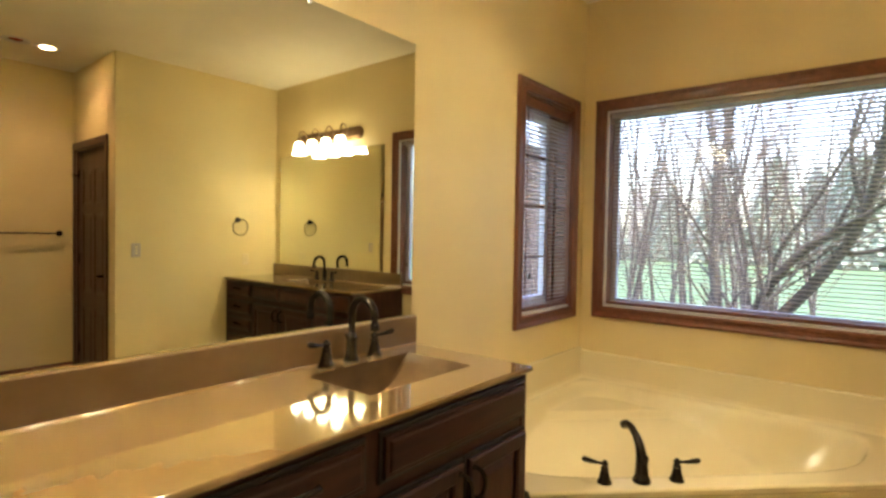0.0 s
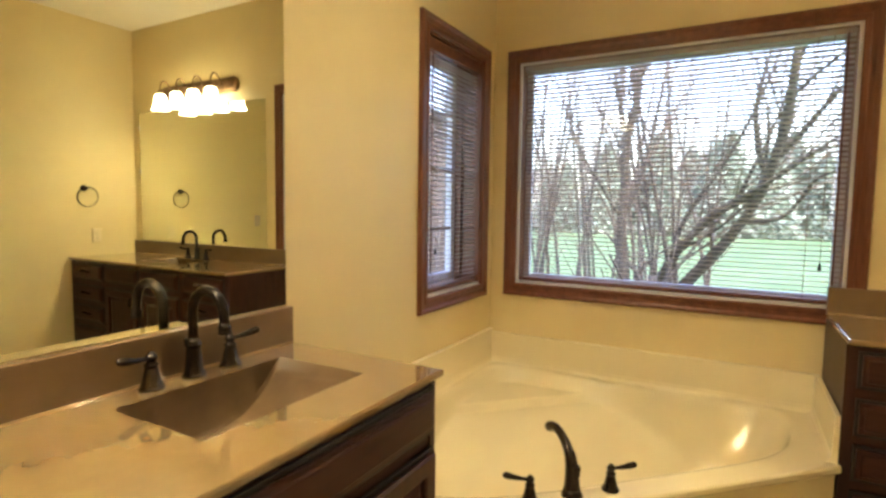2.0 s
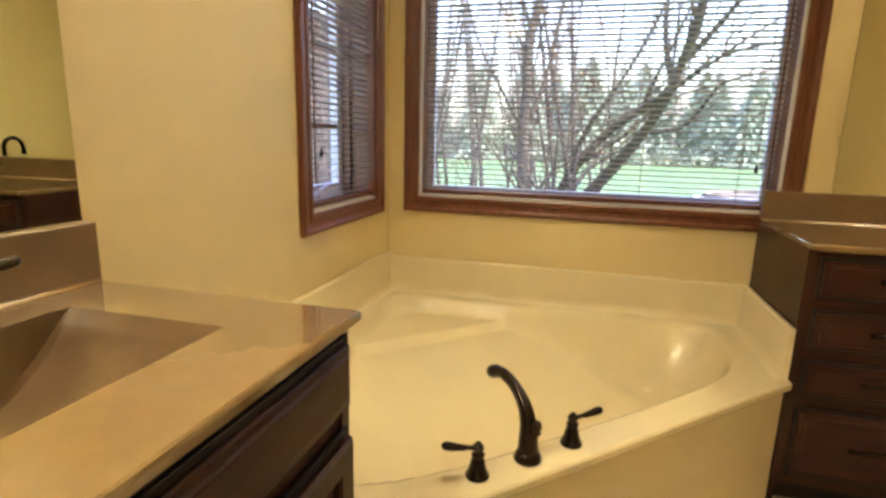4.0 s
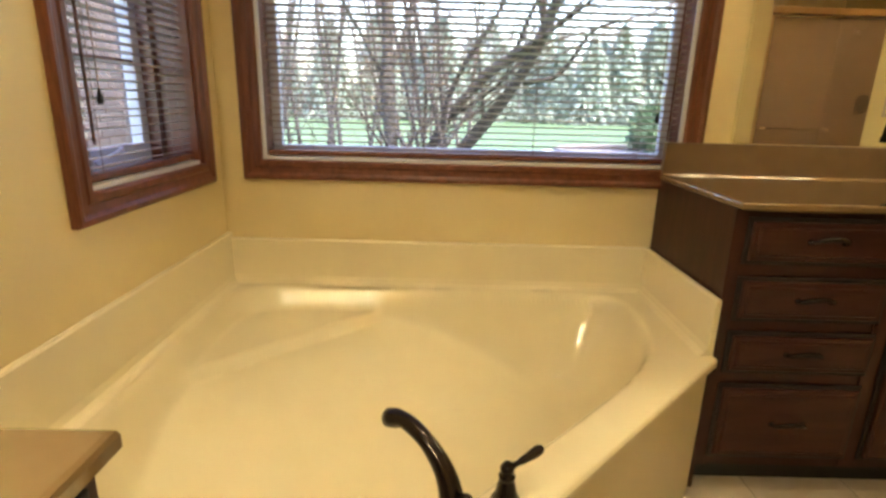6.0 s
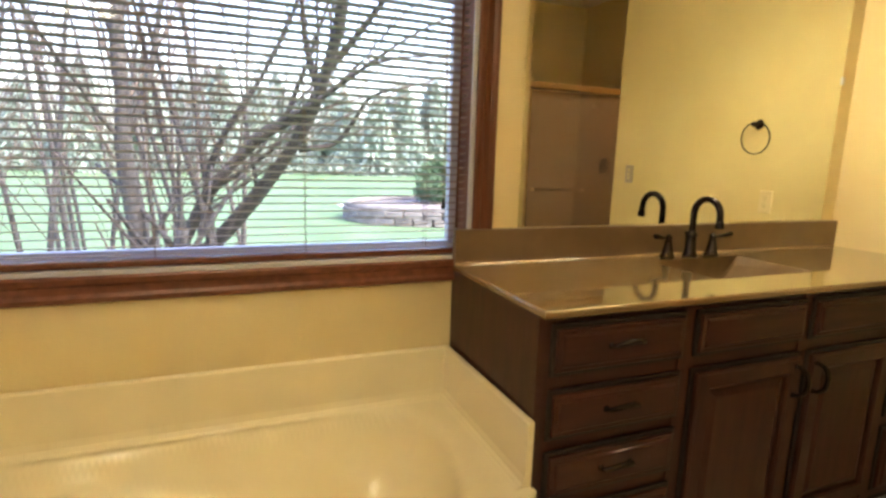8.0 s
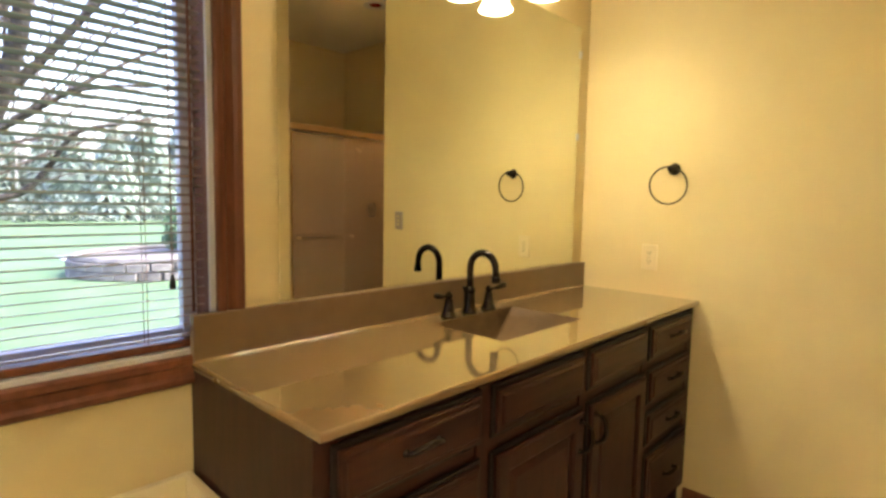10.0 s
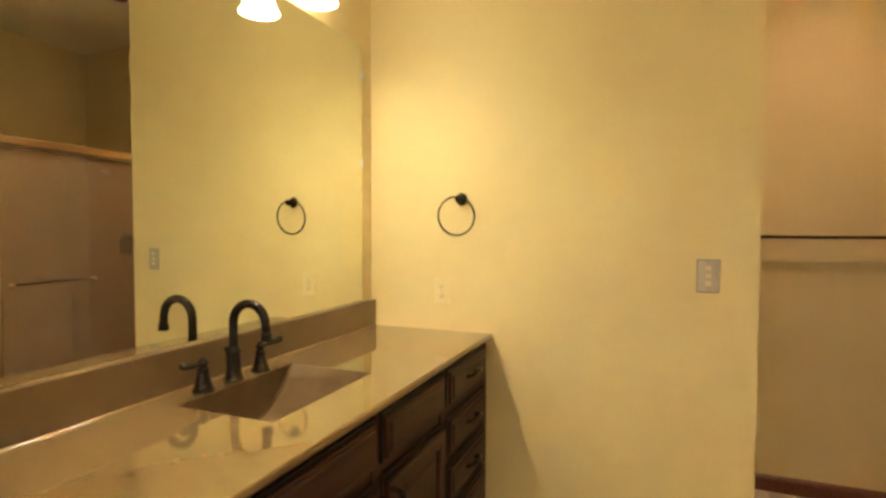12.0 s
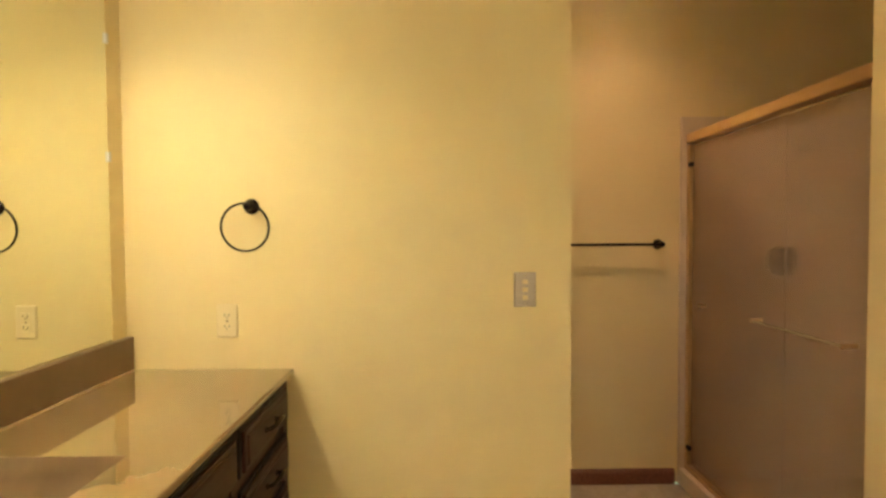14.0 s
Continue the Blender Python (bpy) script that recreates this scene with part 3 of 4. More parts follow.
    part("cove", bm, MARBLE, top, smooth=True)
    top.matrix_world = m
    return top


def lever_handle(bm, m, swing, size=1.0):
    """Bell base with rings, a turned neck and a swelling lever."""
    m = m @ Matrix.Scale(size, 4)
    lathe(bm, ((0.0265, 0.0), (0.0275, 0.003), (0.0265, 0.006), (0.0235, 0.008), (0.0240, 0.011), (0.0215, 0.015), (0.0190, 0.024), (0.0165, 0.036), (0.0140, 0.046), (0.0130, 0.050), (0.0152, 0.053), (0.0152, 0.056), (0.0105, 0.059), (0.0095, 0.063), (0.0128, 0.067), (0.0132, 0.072), (0.0105, 0.077), (0.0065, 0.079), (0.0070, 0.082), (0.002, 0.085)), m=m, seg=24)
    c, s = math.cos(radians(swing)), math.sin(radians(swing))
    pts = [m @ Vector((c * d, s * d, 0.070 + h)) for d, h in ((0.0, 0.0), (0.018, 0.001), (0.026, 0.002), (0.030, 0.002), (0.044, 0.004), (0.060, 0.007), (0.073, 0.010), (0.080, 0.011), (0.083, 0.0115))]
    tube(bm, pts, [0.0065, 0.0055, 0.0050, 0.0066, 0.0078, 0.0098, 0.0100, 0.0070, 0.002], 12)
    return bm


def faucet(label, m):
    """Widespread gooseneck faucet: x along the counter, -y towards the basin."""
    f = empty("faucet", label=label, category="faucet", group="bathroom faucets")
    bm = lathe(bmesh.new(), ((0.0275, 0.0), (0.0285, 0.003), (0.0275, 0.007), (0.0250, 0.009), (0.0255, 0.012), (0.0230, 0.017), (0.0205, 0.030), (0.0190, 0.055), (0.0180, 0.072), (0.0175, 0.076), (0.0215, 0.080), (0.0215, 0.084), (0.0180, 0.087), (0.0185, 0.090), (0.0150, 0.094), (0.0138, 0.099)), seg=24)
    part("spout_base", bm, BRONZE, f, smooth=True)
    R = 0.058
    pts = [(0, 0, 0.088), (0, 0, 0.13), (0, 0, 0.165)] + [(0, -R + R * math.cos(a), 0.165 + R * math.sin(a)) for a in (math.pi * k / 14 for k in range(1, 14))] + [(0, -2 * R, 0.165), (0, -2 * R - 0.002, 0.135)]
    bm = tube(bmesh.new(), pts, [0.0125] * (len(pts) - 2) + [0.012, 0.0125], 16)
    lathe(bm, ((0.0128, 0.0), (0.0162, 0.003), (0.0162, 0.008), (0.0140, 0.011), (0.0160, 0.015), (0.0160, 0.018), (0.0135, 0.022), (0.0125, 0.026)), at=(0, -2 * R - 0.002, 0.122), seg=18)
    part("gooseneck_spout", bm, BRONZE, f, smooth=True)
    bm = tube(bmesh.new(), [(0, 0.024, 0.035), (0, 0.026, 0.082)], 0.003, 8)
    lathe(bm, ((0.003, 0.0), (0.0065, 0.003), (0.007, 0.009), (0.004, 0.014)), at=(0, 0.026, 0.08), seg=12)
    part("lift_rod", bm, BRONZE, f, smooth=True)
    for sx, sw in ((-1, 190), (1, -10)):
        part("handle", lever_handle(bmesh.new(), Matrix.Translation((sx * 0.110, 0, 0)), sw, 1.06), BRONZE, f, smooth=True)
    f.matrix_world = m
    return f


VL = 1.88
m_north = pose(0.18, N, FL)
m_west = pose(W, 1.541 - VL, FL, 0, 0, 90)
vanity("dark-stained wooden vanity cabinet with drawers and two doors", VL, (("drawers", 0.035, 0.455), ("door_right", 0.495, 0.935), ("door_left", 0.965, 1.385), ("drawers", 1.42, VL - 0.045)), m_north)
vanity_top("glossy tan cultured-marble vanity top with a sunken basin", VL, 0.720, 1.166, m_north)
faucet("oil-rubbed bronze gooseneck faucet with two lever handles", pose(1.128, N - 0.082, FL + 0.92))
vanity("dark-stained wooden vanity cabinet next to the corner tub", VL, (("door_right", 0.035, 0.685), ("drawers", 0.725, 1.125), ("pair", 1.17, 1.862)), m_west)
vanity_top("glossy tan marble vanity top beside the corner tub", VL, 1.267, 1.736, m_west)
faucet("oil-rubbed bronze gooseneck faucet with two lever handles", pose(W + 0.064, 1.158, FL + 0.92, 0, 0, 90))


# ---- mirrors ----
def mirror(label, sx, clips, m):
    mi = empty("wall_mirror", label=label, category="mirror", group="vanity mirrors")
    bm = box(bmesh.new(), 0, sx, -0.004, -0.0005, 0.0, 1.105, bevel=0.001, seg=1)
    part("mirror_glass", bm, MIRROR, mi)
    for x, z in clips:
        part("clip", box(bmesh.new(), x - 0.006, x + 0.006, -0.0105, -0.0005, z - 0.016, z + 0.016, bevel=0.002), VINYL, mi, "small white mirror clip")
    mi.matrix_world = m
    return mi


mirror("large frameless mirror above the window-side vanity", 1.555, ((1.556, 0.60), (1.556, 0.98), (0.6, 1.105)), pose(0.42, N, 0.957))
mirror("large frameless mirror above the vanity by the tub", 1.82, ((1.3, 1.105), (0.5, 1.105)), pose(W, 1.530 - 1.82, 0.957, 0, 0, 90))

# ---- corner tub ----
PA, PB, PC, PD, PE = Vector((W, 1.545)), Vector((-0.855, 1.545)), Vector((0.178, 2.578)), Vector((0.178, N)), Vector((W, N))
poly = (PA, PB, PC, PD, PE)
DECK = 0.392


def edge_distance(p, a, b):
    d = (b - a).normalized()
    return d.x * (p.y - a.y) - d.y * (p.x - a.x)


def tub_height(x, y):
    p = Vector((x, y))
    ds = [edge_distance(p, poly[i], poly[(i + 1) % 5]) - mg for i, mg in enumerate((0.10, 0.095, 0.105, 0.045, 0.05))]
    k = 13.0
    d = -math.log(sum(math.exp(-k * v) for v in ds)) / k
    if d <= -0.02:
        return DECK
    v = edge_distance(p, PB, PC)
    # a rolled rim, a steep wall and a wide cove to the floor
    a = min(max((d + 0.02) / 0.035, 0), 1)
    s = min(max((d - 0.005) / 0.24, 0), 1)
    z = 0.016 * a * a + 0.32 * (1 - (1 - s) ** 2.4)
    # moulded seat in the far corner
    q = min(max((v - 1.035) / 0.025, 0), 1)
    w = min(max((v - 0.40) / 0.64, 0), 1)
    seat = 0.34 - 0.225 * w * w * (3 - 2 * w) - 0.035 * (q * q * (3 - 2 * q))
    e = 0.012
    return DECK + e * math.log(math.exp(-z / e) + math.exp(-seat / e)) - e * math.log(1 + math.exp(-0.34 / e))


tub = empty("corner_bathtub", label="cream acrylic corner bathtub with a moulded seat", category="bathtub")
bm = bmesh.new()
ud = (PC - PB).normalized()
vd = Vector((-ud.y, ud.x))
grid = {}
step = 0.0125
for i in range(-120, 208):
    for jj in range(0, 132):
        p = PB + ud * (i * step) + vd * (jj * step * 0.98)
        ins = min(edge_distance(p, poly[a], poly[(a + 1) % 5]) for a in range(5))
        if ins > -0.03:
            # pull outside points back onto the outline
            for _ in range(3):
                for a in range(5):
                    e = edge_distance(p, poly[a], poly[(a + 1) % 5])
                    if e < 0:
                        dd = (poly[(a + 1) % 5] - poly[a]).normalized()
                        p = p + Vector((-dd.y, dd.x)) * (-e)
            grid[i, jj] = bm.verts.new((p.x, p.y, tub_height(p.x, p.y)))
for (i, jj), v in grid.items():
    q = [grid.get(k) for k in ((i, jj), (i + 1, jj), (i + 1, jj + 1), (i, jj + 1))]
    if all(q):
        bm.faces.new(q)
bmesh.ops.dissolve_degenerate(bm, dist=0.0005, edges=bm.edges)
bmesh.ops.recalc_face_normals(bm, faces=bm.faces)
for f in bm.faces:
    if f.normal.z < 0:
        f.normal_flip()
shell = part("shell", bm, TUB, tub, smooth=True)
# front skirt with an overhanging rolled lip
bm = bmesh.new()
off = Vector((ud.y, -ud.x))
prof = ((-0.004, DECK), (0.008, DECK - 0.002), (0.013, DECK - 0.008), (0.013, DECK - 0.026), (0.008, DECK - 0.032), (-0.008, DECK - 0.034), (-0.010, FL))
rows = [[bm.verts.new((*(q + off * o), z)) for o, z in prof] for q in (PB + ud * 0.002, PC - ud * 0.002)]
for k in range(len(prof) - 1):
    bm.faces.new((rows[0][k], rows[1][k], rows[1][k + 1], rows[0][k + 1]))
part("skirt", bm, TUB, tub)
# upstands against the walls and the cabinet sides
up = 0.562
for a, b, h in ((PE, PA, up + 0.02), (PD, PE, up), (PC, PD, up)):
    d = (b - a).normalized()
    n = Vector((-d.y, d.x))
    bm = bmesh.new()
    pr = ((0.002, DECK - 0.004), (0.050, DECK - 0.001), (0.036, DECK + 0.003), (0.026, DECK + 0.012), (0.021, DECK + 0.03), (0.018, h - 0.004), (0.014, h), (0.002, h + 0.001))
    ends = [[bm.verts.new((*(q + n * o), z)) for o, z in pr] for q in (a + d * 0.002, b - d * 0.002)]
    for k in range(len(pr) - 1):
        bm.faces.new((ends[0][k], ends[1][k], ends[1][k + 1], ends[0][k + 1]))
    bm.faces.new(ends[0])
    bm.faces.new(ends[1][::-1])
    bmesh.ops.recalc_face_normals(bm, faces=bm.faces)
    part("upstand", bm, TUB, tub)

filler = empty("tub_filler", label="oil-rubbed bronze tub filler with two lever handles on the tub deck", category="faucet")
toward = Vector((-ud.y, ud.x, 0))
along = Vector((ud.x, ud.y, 0))
base = Vector((-0.580, 1.892, DECK))
mm = Matrix(((along.x, toward.x, 0, base.x), (along.y, toward.y, 0, base.y), (0, 0, 1, base.z), (0, 0, 0, 1)))
bm = lathe(bmesh.new(), ((0.033, 0.0), (0.034, 0.005), (0.029, 0.014), (0.026, 0.024)), m=mm, seg=24)
pts = curve_points([(0, 0, 0.012), (0, 0.002, 0.05), (0, 0.006, 0.09), (0, 0.024, 0.128), (0, 0.064, 0.158), (0, 0.116, 0.170), (0, 0.158, 0.156)], 24)
tube(bm, [mm @ p for p in pts], [0.026 - 0.012 * min(1, i / 15) + (0.003 if i > 20 else 0) for i in range(24)], 16)
part("spout", bm, BRONZE, filler, smooth=True)
bm = lathe(bmesh.new(), ((0.008, 0.0), (0.012, 0.008), (0.009, 0.014), (0.013, 0.020), (0.011, 0.032), (0.004, 0.038)), m=mm @ Matrix.Translation((0, -0.024, 0.072)), seg=14)
part("diverter_knob", bm, BRONZE, filler, smooth=True)
for sx, swing in ((-0.142, 160), (0.136, -12)):
    part("handle", lever_handle(bmesh.new(), mm @ Matrix.Translation((sx, 0.0, 0)), swing), BRONZE, filler, smooth=True)

# ---- vanity light ----
light = empty("vanity_light", label="bronze four-light vanity fixture with lit frosted bell shades", category="wall lamp")
LX, LZ = (0.865, 1.070, 1.275, 1.480), 2.192
bm = bmesh.new()
x0, x1, hh = LX[0] - 0.17, LX[3] + 0.17, 0.058
outline = [(x0 + hh + hh * math.cos(a), LZ + hh * math.sin(a)) for a in (math.pi / 2 + math.pi * k / 14 for k in range(15))] + [(x1 - hh + hh * math.cos(a), LZ + hh * math.sin(a)) for a in (-math.pi / 2 + math.pi * k / 14 for k in range(15))]
cx = (x0 + x1) / 2
lp = []
for ins, dep in ((0, 0.001), (0, 0.012), (0.006, 0.018), (0.016, 0.020), (0.020, 0.026), (0.030, 0.028)):
    lp.append([bm.verts.new((cx + (x - cx) * (1 - ins / ((x1 - x0) / 2)), N - dep, LZ + (z - LZ) * (1 - ins / hh))) for x, z in outline])
for a, b in zip(lp, lp[1:]):
    for k in range(len(a)):
        bm.faces.new((a[k], a[(k + 1) % len(a)], b[(k + 1) % len(a)], b[k]))
bm.faces.new(lp[-1])
bmesh.ops.recalc_face_normals(bm, faces=bm.faces)
part("backplate", bm, ANTIQUE, light, "antique bronze oval backplate", smooth=False)
SY = N - 0.125
for x in LX:
    bm = tube(bmesh.new(), curve_points([(x, N - 0.026, LZ), (x, N - 0.045, LZ + 0.035), (x, N - 0.075, LZ + 0.075), (x, N - 0.105, LZ + 0.075), (x, SY, LZ + 0.035), (x, SY, LZ - 0.005)], 20), 0.0055, 10)
    part("arm", bm, ANTIQUE, light, smooth=True)
    part("socket_cup", lathe(bmesh.new(), ((0.008, 0.02), (0.014, 0.012), (0.020, 0.0), (0.030, -0.018), (0.034, -0.026), (0.032, -0.028)), at=(x, SY, LZ - 0.012), seg=20), ANTIQUE, light, smooth=True)
    sh = part("shade", lathe(bmesh.new(), ((0.030, 0.0), (0.040, -0.012), (0.046, -0.035), (0.049, -0.065), (0.055, -0.095), (0.068, -0.120), (0.071, -0.124), (0.066, -0.121), (0.053, -0.095), (0.046, -0.060), (0.040, -0.030), (0.012, -0.020)), at=(x, SY, LZ - 0.032), seg=28), SHADE, light, "glowing frosted glass bell shade", smooth=True)
    part("bulb", lathe(bmesh.new(), ((0.010, -0.022), (0.013, -0.035), (0.024, -0.058), (0.030, -0.078), (0.027, -0.096), (0.016, -0.107), (0.004, -0.110)), at=(x, SY, LZ - 0.032), seg=16), BULB_GLOW, light, "lit bulb", smooth=True)


west_light = tagged(copy_thing(light, Matrix.Translation((W, 0.46, 0)) @ pose(0, 0, 0, 0, 0, 90) @ Matrix.Translation((-(LX[0] + LX[3]) / 2, -N, 0.10))), "bronze four-light vanity fixture above the tub-side mirror")
for piece in west_light.children:
    if piece.name.startswith(("shade", "bulb")):
        piece.data = piece.data.copy()
        piece.data.materials[0] = SHADE_W if piece.name.startswith("shade") else BULB_W


# ---- wall fittings ----
def towel_ring(m):
    """x along the wall, y up, z out of it."""
    t = empty("towel_ring", label="dark bronze towel ring on the yellow wall", category="towel ring")
    part("mount", lathe(bmesh.new(), ((0.026, 0.0), (0.027, 0.004), (0.024, 0.009), (0.015, 0.014), (0.011, 0.030), (0.014, 0.034), (0.015, 0.046), (0.012, 0.052), (0.004, 0.055)), m=m, seg=24), BRONZE, t, smooth=True)
    R = 0.080
    bm = tube(bmesh.new(), [m @ Vector((-0.012 + R * math.sin(2 * math.pi * k / 40), -R + R * math.cos(2 * math.pi * k / 40) + 0.009, 0.042 - 0.012 * (1 - math.cos(2 * math.pi * k / 40)) / 2)) for k in range(40)], 0.0040, 10, closed=True)
    part("ring", bm, BRONZE, t, smooth=True)
    return t


east_map = lambda y, z: Matrix(((0, 0, -1, E), (-1, 0, 0, y), (0, 1, 0, z), (0, 0, 0, 1)))
towel_ring(east_map(2.705, 1.398))


def plate(bm, m, w, h, d=0.006):
    panel(bm, -w / 2, w / 2, -h / 2, h / 2, 0, ((0, 0.0005), (0, 0.002), (0.004, d), (0.01, d)), sign=1)
    bm.transform(m @ Matrix(((1, 0, 0, 0), (0, 0, 1, 0), (0, 1, 0, 0), (0, 0, 0, 1))))
    return bm


def mapped(bm, m):
    bm.transform(m)
    bmesh.ops.recalc_face_normals(bm, faces=bm.faces)
    return bm


mo = east_map(2.794, 1.007)
ou = empty("outlet", label="ivory duplex power outlet above the vanity", category="outlet")
part("cover_plate", plate(bmesh.new(), mo, 0.071, 0.115), IVORY, ou)
for dz in (-0.0195, 0.0195):
    rc = part("receptacle", mapped(box(bmesh.new(), -0.0165, 0.0165, dz - 0.0135, dz + 0.0135, 0.006, 0.0078, bevel=0.0015), mo), IVORY, ou)
    part("slot", mapped(boxes((-0.0085, -0.006, dz - 0.003, dz + 0.006, 0.0078, 0.0082), (0.006, 0.0085, dz - 0.002, dz + 0.006, 0.0078, 0.0082), (-0.002, 0.002, dz - 0.0095, dz - 0.0055, 0.0078, 0.0082)), mo), DARK, rc)
part("screw", lathe(bmesh.new(), ((0.0035, 0.006), (0.0035, 0.0072), (0.001, 0.0078)), m=mo, seg=10), CHROME, ou)

ms = east_map(1.770, 1.108)
swp = empty("switch_plate", label="brushed steel switch plate with three ivory toggles", category="light switch")
part("cover_plate", plate(bmesh.new(), ms, 0.076, 0.120), STEEL, swp)
for dz in (-0.027, 0.0, 0.027):
    part("toggle", mapped(box(bmesh.new(), -0.0095, 0.0095, dz - 0.008, dz + 0.008, 0.006, 0.0105, bevel=0.002), ms), IVORY, swp, "ivory switch")
for dz in (-0.049, 0.049):
    part("screw", lathe(bmesh.new(), ((0.0032, 0.006), (0.0032, 0.007), (0.001, 0.0076)), m=ms @ Matrix.Translation((0, dz, 0)), seg=10), CHROME, swp)

# ---- shower alcove ----
bar = empty("towel_bar", label="dark bronze towel bar on the alcove wall", category="towel bar")
fm = lambda y, z: Matrix(((0, 0, -1, FAR), (-1, 0, 0, y), (0, 1, 0, z), (0, 0, 0, 1)))
for y in (0.875, 1.485):
    part("post", lathe(bmesh.new(), ((0.027, 0.0), (0.028, 0.005), (0.024, 0.011), (0.014, 0.016), (0.011, 0.040), (0.015, 0.046), (0.016, 0.064), (0.012, 0.072), (0.004, 0.075)), m=fm(y, 1.236), seg=20), BRONZE, bar, smooth=True)
part("rail", tube(bmesh.new(), [(FAR - 0.056, 0.860, 1.236), (FAR - 0.056, 1.50, 1.236)], 0.008, 12), BRONZE, bar, smooth=True)


def baseboard(a, b, n):
    """A stained base moulding along a-b with its face towards n."""
    bm = bmesh.new()
    pr = ((0.0, 0.0), (0.013, 0.0), (0.013, 0.060), (0.010, 0.072), (0.006, 0.080), (0.0, 0.084))
    ends = [[bm.verts.new((q[0] + n[0] * (o + 0.001), q[1] + n[1] * (o + 0.001), FL + z)) for o, z in pr] for q in (a, b)]
    for k in range(len(pr) - 1):
        bm.faces.new((ends[0][k], ends[1][k], ends[1][k + 1], ends[0][k + 1]))
    bm.faces.new(ends[0])
    bm.faces.new(ends[1][::-1])
    bmesh.ops.recalc_face_normals(bm, faces=bm.faces)
    return tagged(mesh_ob("baseboard", bm, CASING_X), "dark stained wooden baseboard", "baseboard", kind="structure")


baseboard((FAR, 0.775), (FAR, WEND - 0.002), (-1, 0))
baseboard((E, WEND + 0.002), (E, 2.59), (-1, 0))
baseboard((E + 0.002, WEND), (2.21, WEND), (0, -1))

# six-panel door in the alcove
door = empty("door_1", label="closed dark-stained six-panel wooden door", category="door", kind="structure")
dx0, dx1, dzt = 2.30, 3.02, 2.01
part("door_frame", boxes((2.272, 2.297, WEND - 0.004, WEND + T, FL, 2.03), (3.023, 3.048, WEND - 0.004, WEND + T, FL, 2.03), (2.297, 3.023, WEND - 0.004, WEND + T, 2.013, 2.04)), DOORWOOD, door)
part("casing", boxes((2.212, 2.274, WEND - 0.018, WEND - 0.001, FL, 2.03), (3.046, 3.096, WEND - 0.018, WEND - 0.001, FL, 2.03), (2.212, 3.096, WEND - 0.018, WEND - 0.001, 2.03, 2.095), bevel=0.004), DOORWOOD, door)
bm = boxes((dx0, dx1, WEND + 0.030, WEND + 0.060, FL + 0.008, dzt))
leaf = part("leaf", bm, DOORWOOD, door)
for z0, z1 in ((0.10, 0.62), (0.78, 1.50), (1.60, 1.90)):
    for u0, u1 in ((dx0 + 0.10, dx0 + 0.32), (dx1 - 0.32, dx1 - 0.10)):
        part("door_panel", panel(bmesh.new(), u0, u1, z0 + FL, z1 + FL, WEND + 0.030, ((0, 0.0005), (0.004, 0.006), (0.014, 0.0065), (0.018, 0.002), (0.040, 0.007), (0.045, 0.0075))), DOORWOOD, leaf)
# stiles and rails stand proud of the panels
sr = [(dx0, dx0 + 0.095, FL + 0.008, dzt), (dx1 - 0.095, dx1, FL + 0.008, dzt), (dx0 + 0.325, dx1 - 0.325, FL + 0.1, dzt - 0.1)]
part("stile", boxes(*[(a, b, WEND + 0.021, WEND + 0.031, c, d) for a, b, c, d in sr], bevel=0.003), DOORWOOD, leaf)
rr = [(0.01, 0.095), (0.625, 0.775), (1.505, 1.595), (1.905, dzt - FL)]
part("cross_rail", boxes(*[(dx0 + 0.095, dx1 - 0.095, WEND + 0.0215, WEND + 0.031, FL + a, FL + b) for a, b in rr], bevel=0.003), DOORWOOD, leaf)
hm = Matrix(((1, 0, 0, dx0 + 0.06), (0, 0, -1, WEND + 0.021), (0, 1, 0, FL + 0.95), (0, 0, 0, 1)))
bm = lathe(bmesh.new(), ((0.031, 0.0), (0.031, 0.006), (0.012, 0.010), (0.011, 0.035), (0.016, 0.04), (0.014, 0.052), (0.004, 0.056)), m=hm, seg=20)
tube(bm, [hm @ Vector(p) for p in ((0, 0, 0.044), (0.05, 0, 0.046), (0.11, -0.002, 0.044))], [0.009, 0.008, 0.006], 10)
part("door_handle", bm, BRONZE, leaf, "dark bronze lever", smooth=True)
part("hinge", boxes(*[(dx1 - 0.006, dx1 + 0.006, WEND + 0.012, WEND + 0.024, z - 0.045, z + 0.045) for z in (0.15, 1.0, 1.80)]), BRONZE, leaf)

part("door_stop", tube(bmesh.new(), [(dx1 + 0.004, WEND + 0.014, 1.79), (dx1 + 0.004, WEND - 0.045, 1.79)], 0.006, 8), BRONZE, leaf, "small dark hinge stop")

# shower: surround panels, curb, sliding doors
sur = empty("shower_surround", label="tan shower surround panels and curb", category="shower surround", kind="structure")
part("back_panel", boxes((STUB + 0.002, FAR - 0.002, -0.298, -0.283, FL, 1.92)), SURROUND, sur)
part("side_panel", boxes((FAR - 0.017, FAR - 0.002, -0.283, 0.757, FL, 1.92), bevel=0.003), SURROUND, sur)
part("side_panel", boxes((STUB + 0.002, STUB + 0.017, -0.283, 0.74, FL, 1.92)), SURROUND, sur)
part("curb", boxes((STUB + 0.018, FAR - 0.018, SHY - 0.06, SHY + 0.055, FL, 0.015), bevel=0.008), SURROUND, sur, "moulded shower curb")
part("shower_pan", boxes((STUB + 0.018, FAR - 0.018, -0.282, SHY - 0.06, FL, FL + 0.03)), SURROUND, sur)
part("moulded_ledge", boxes((STUB + 0.3, FAR - 0.3, -0.283, -0.215, 0.88, 0.92), bevel=0.01), SURROUND, sur)

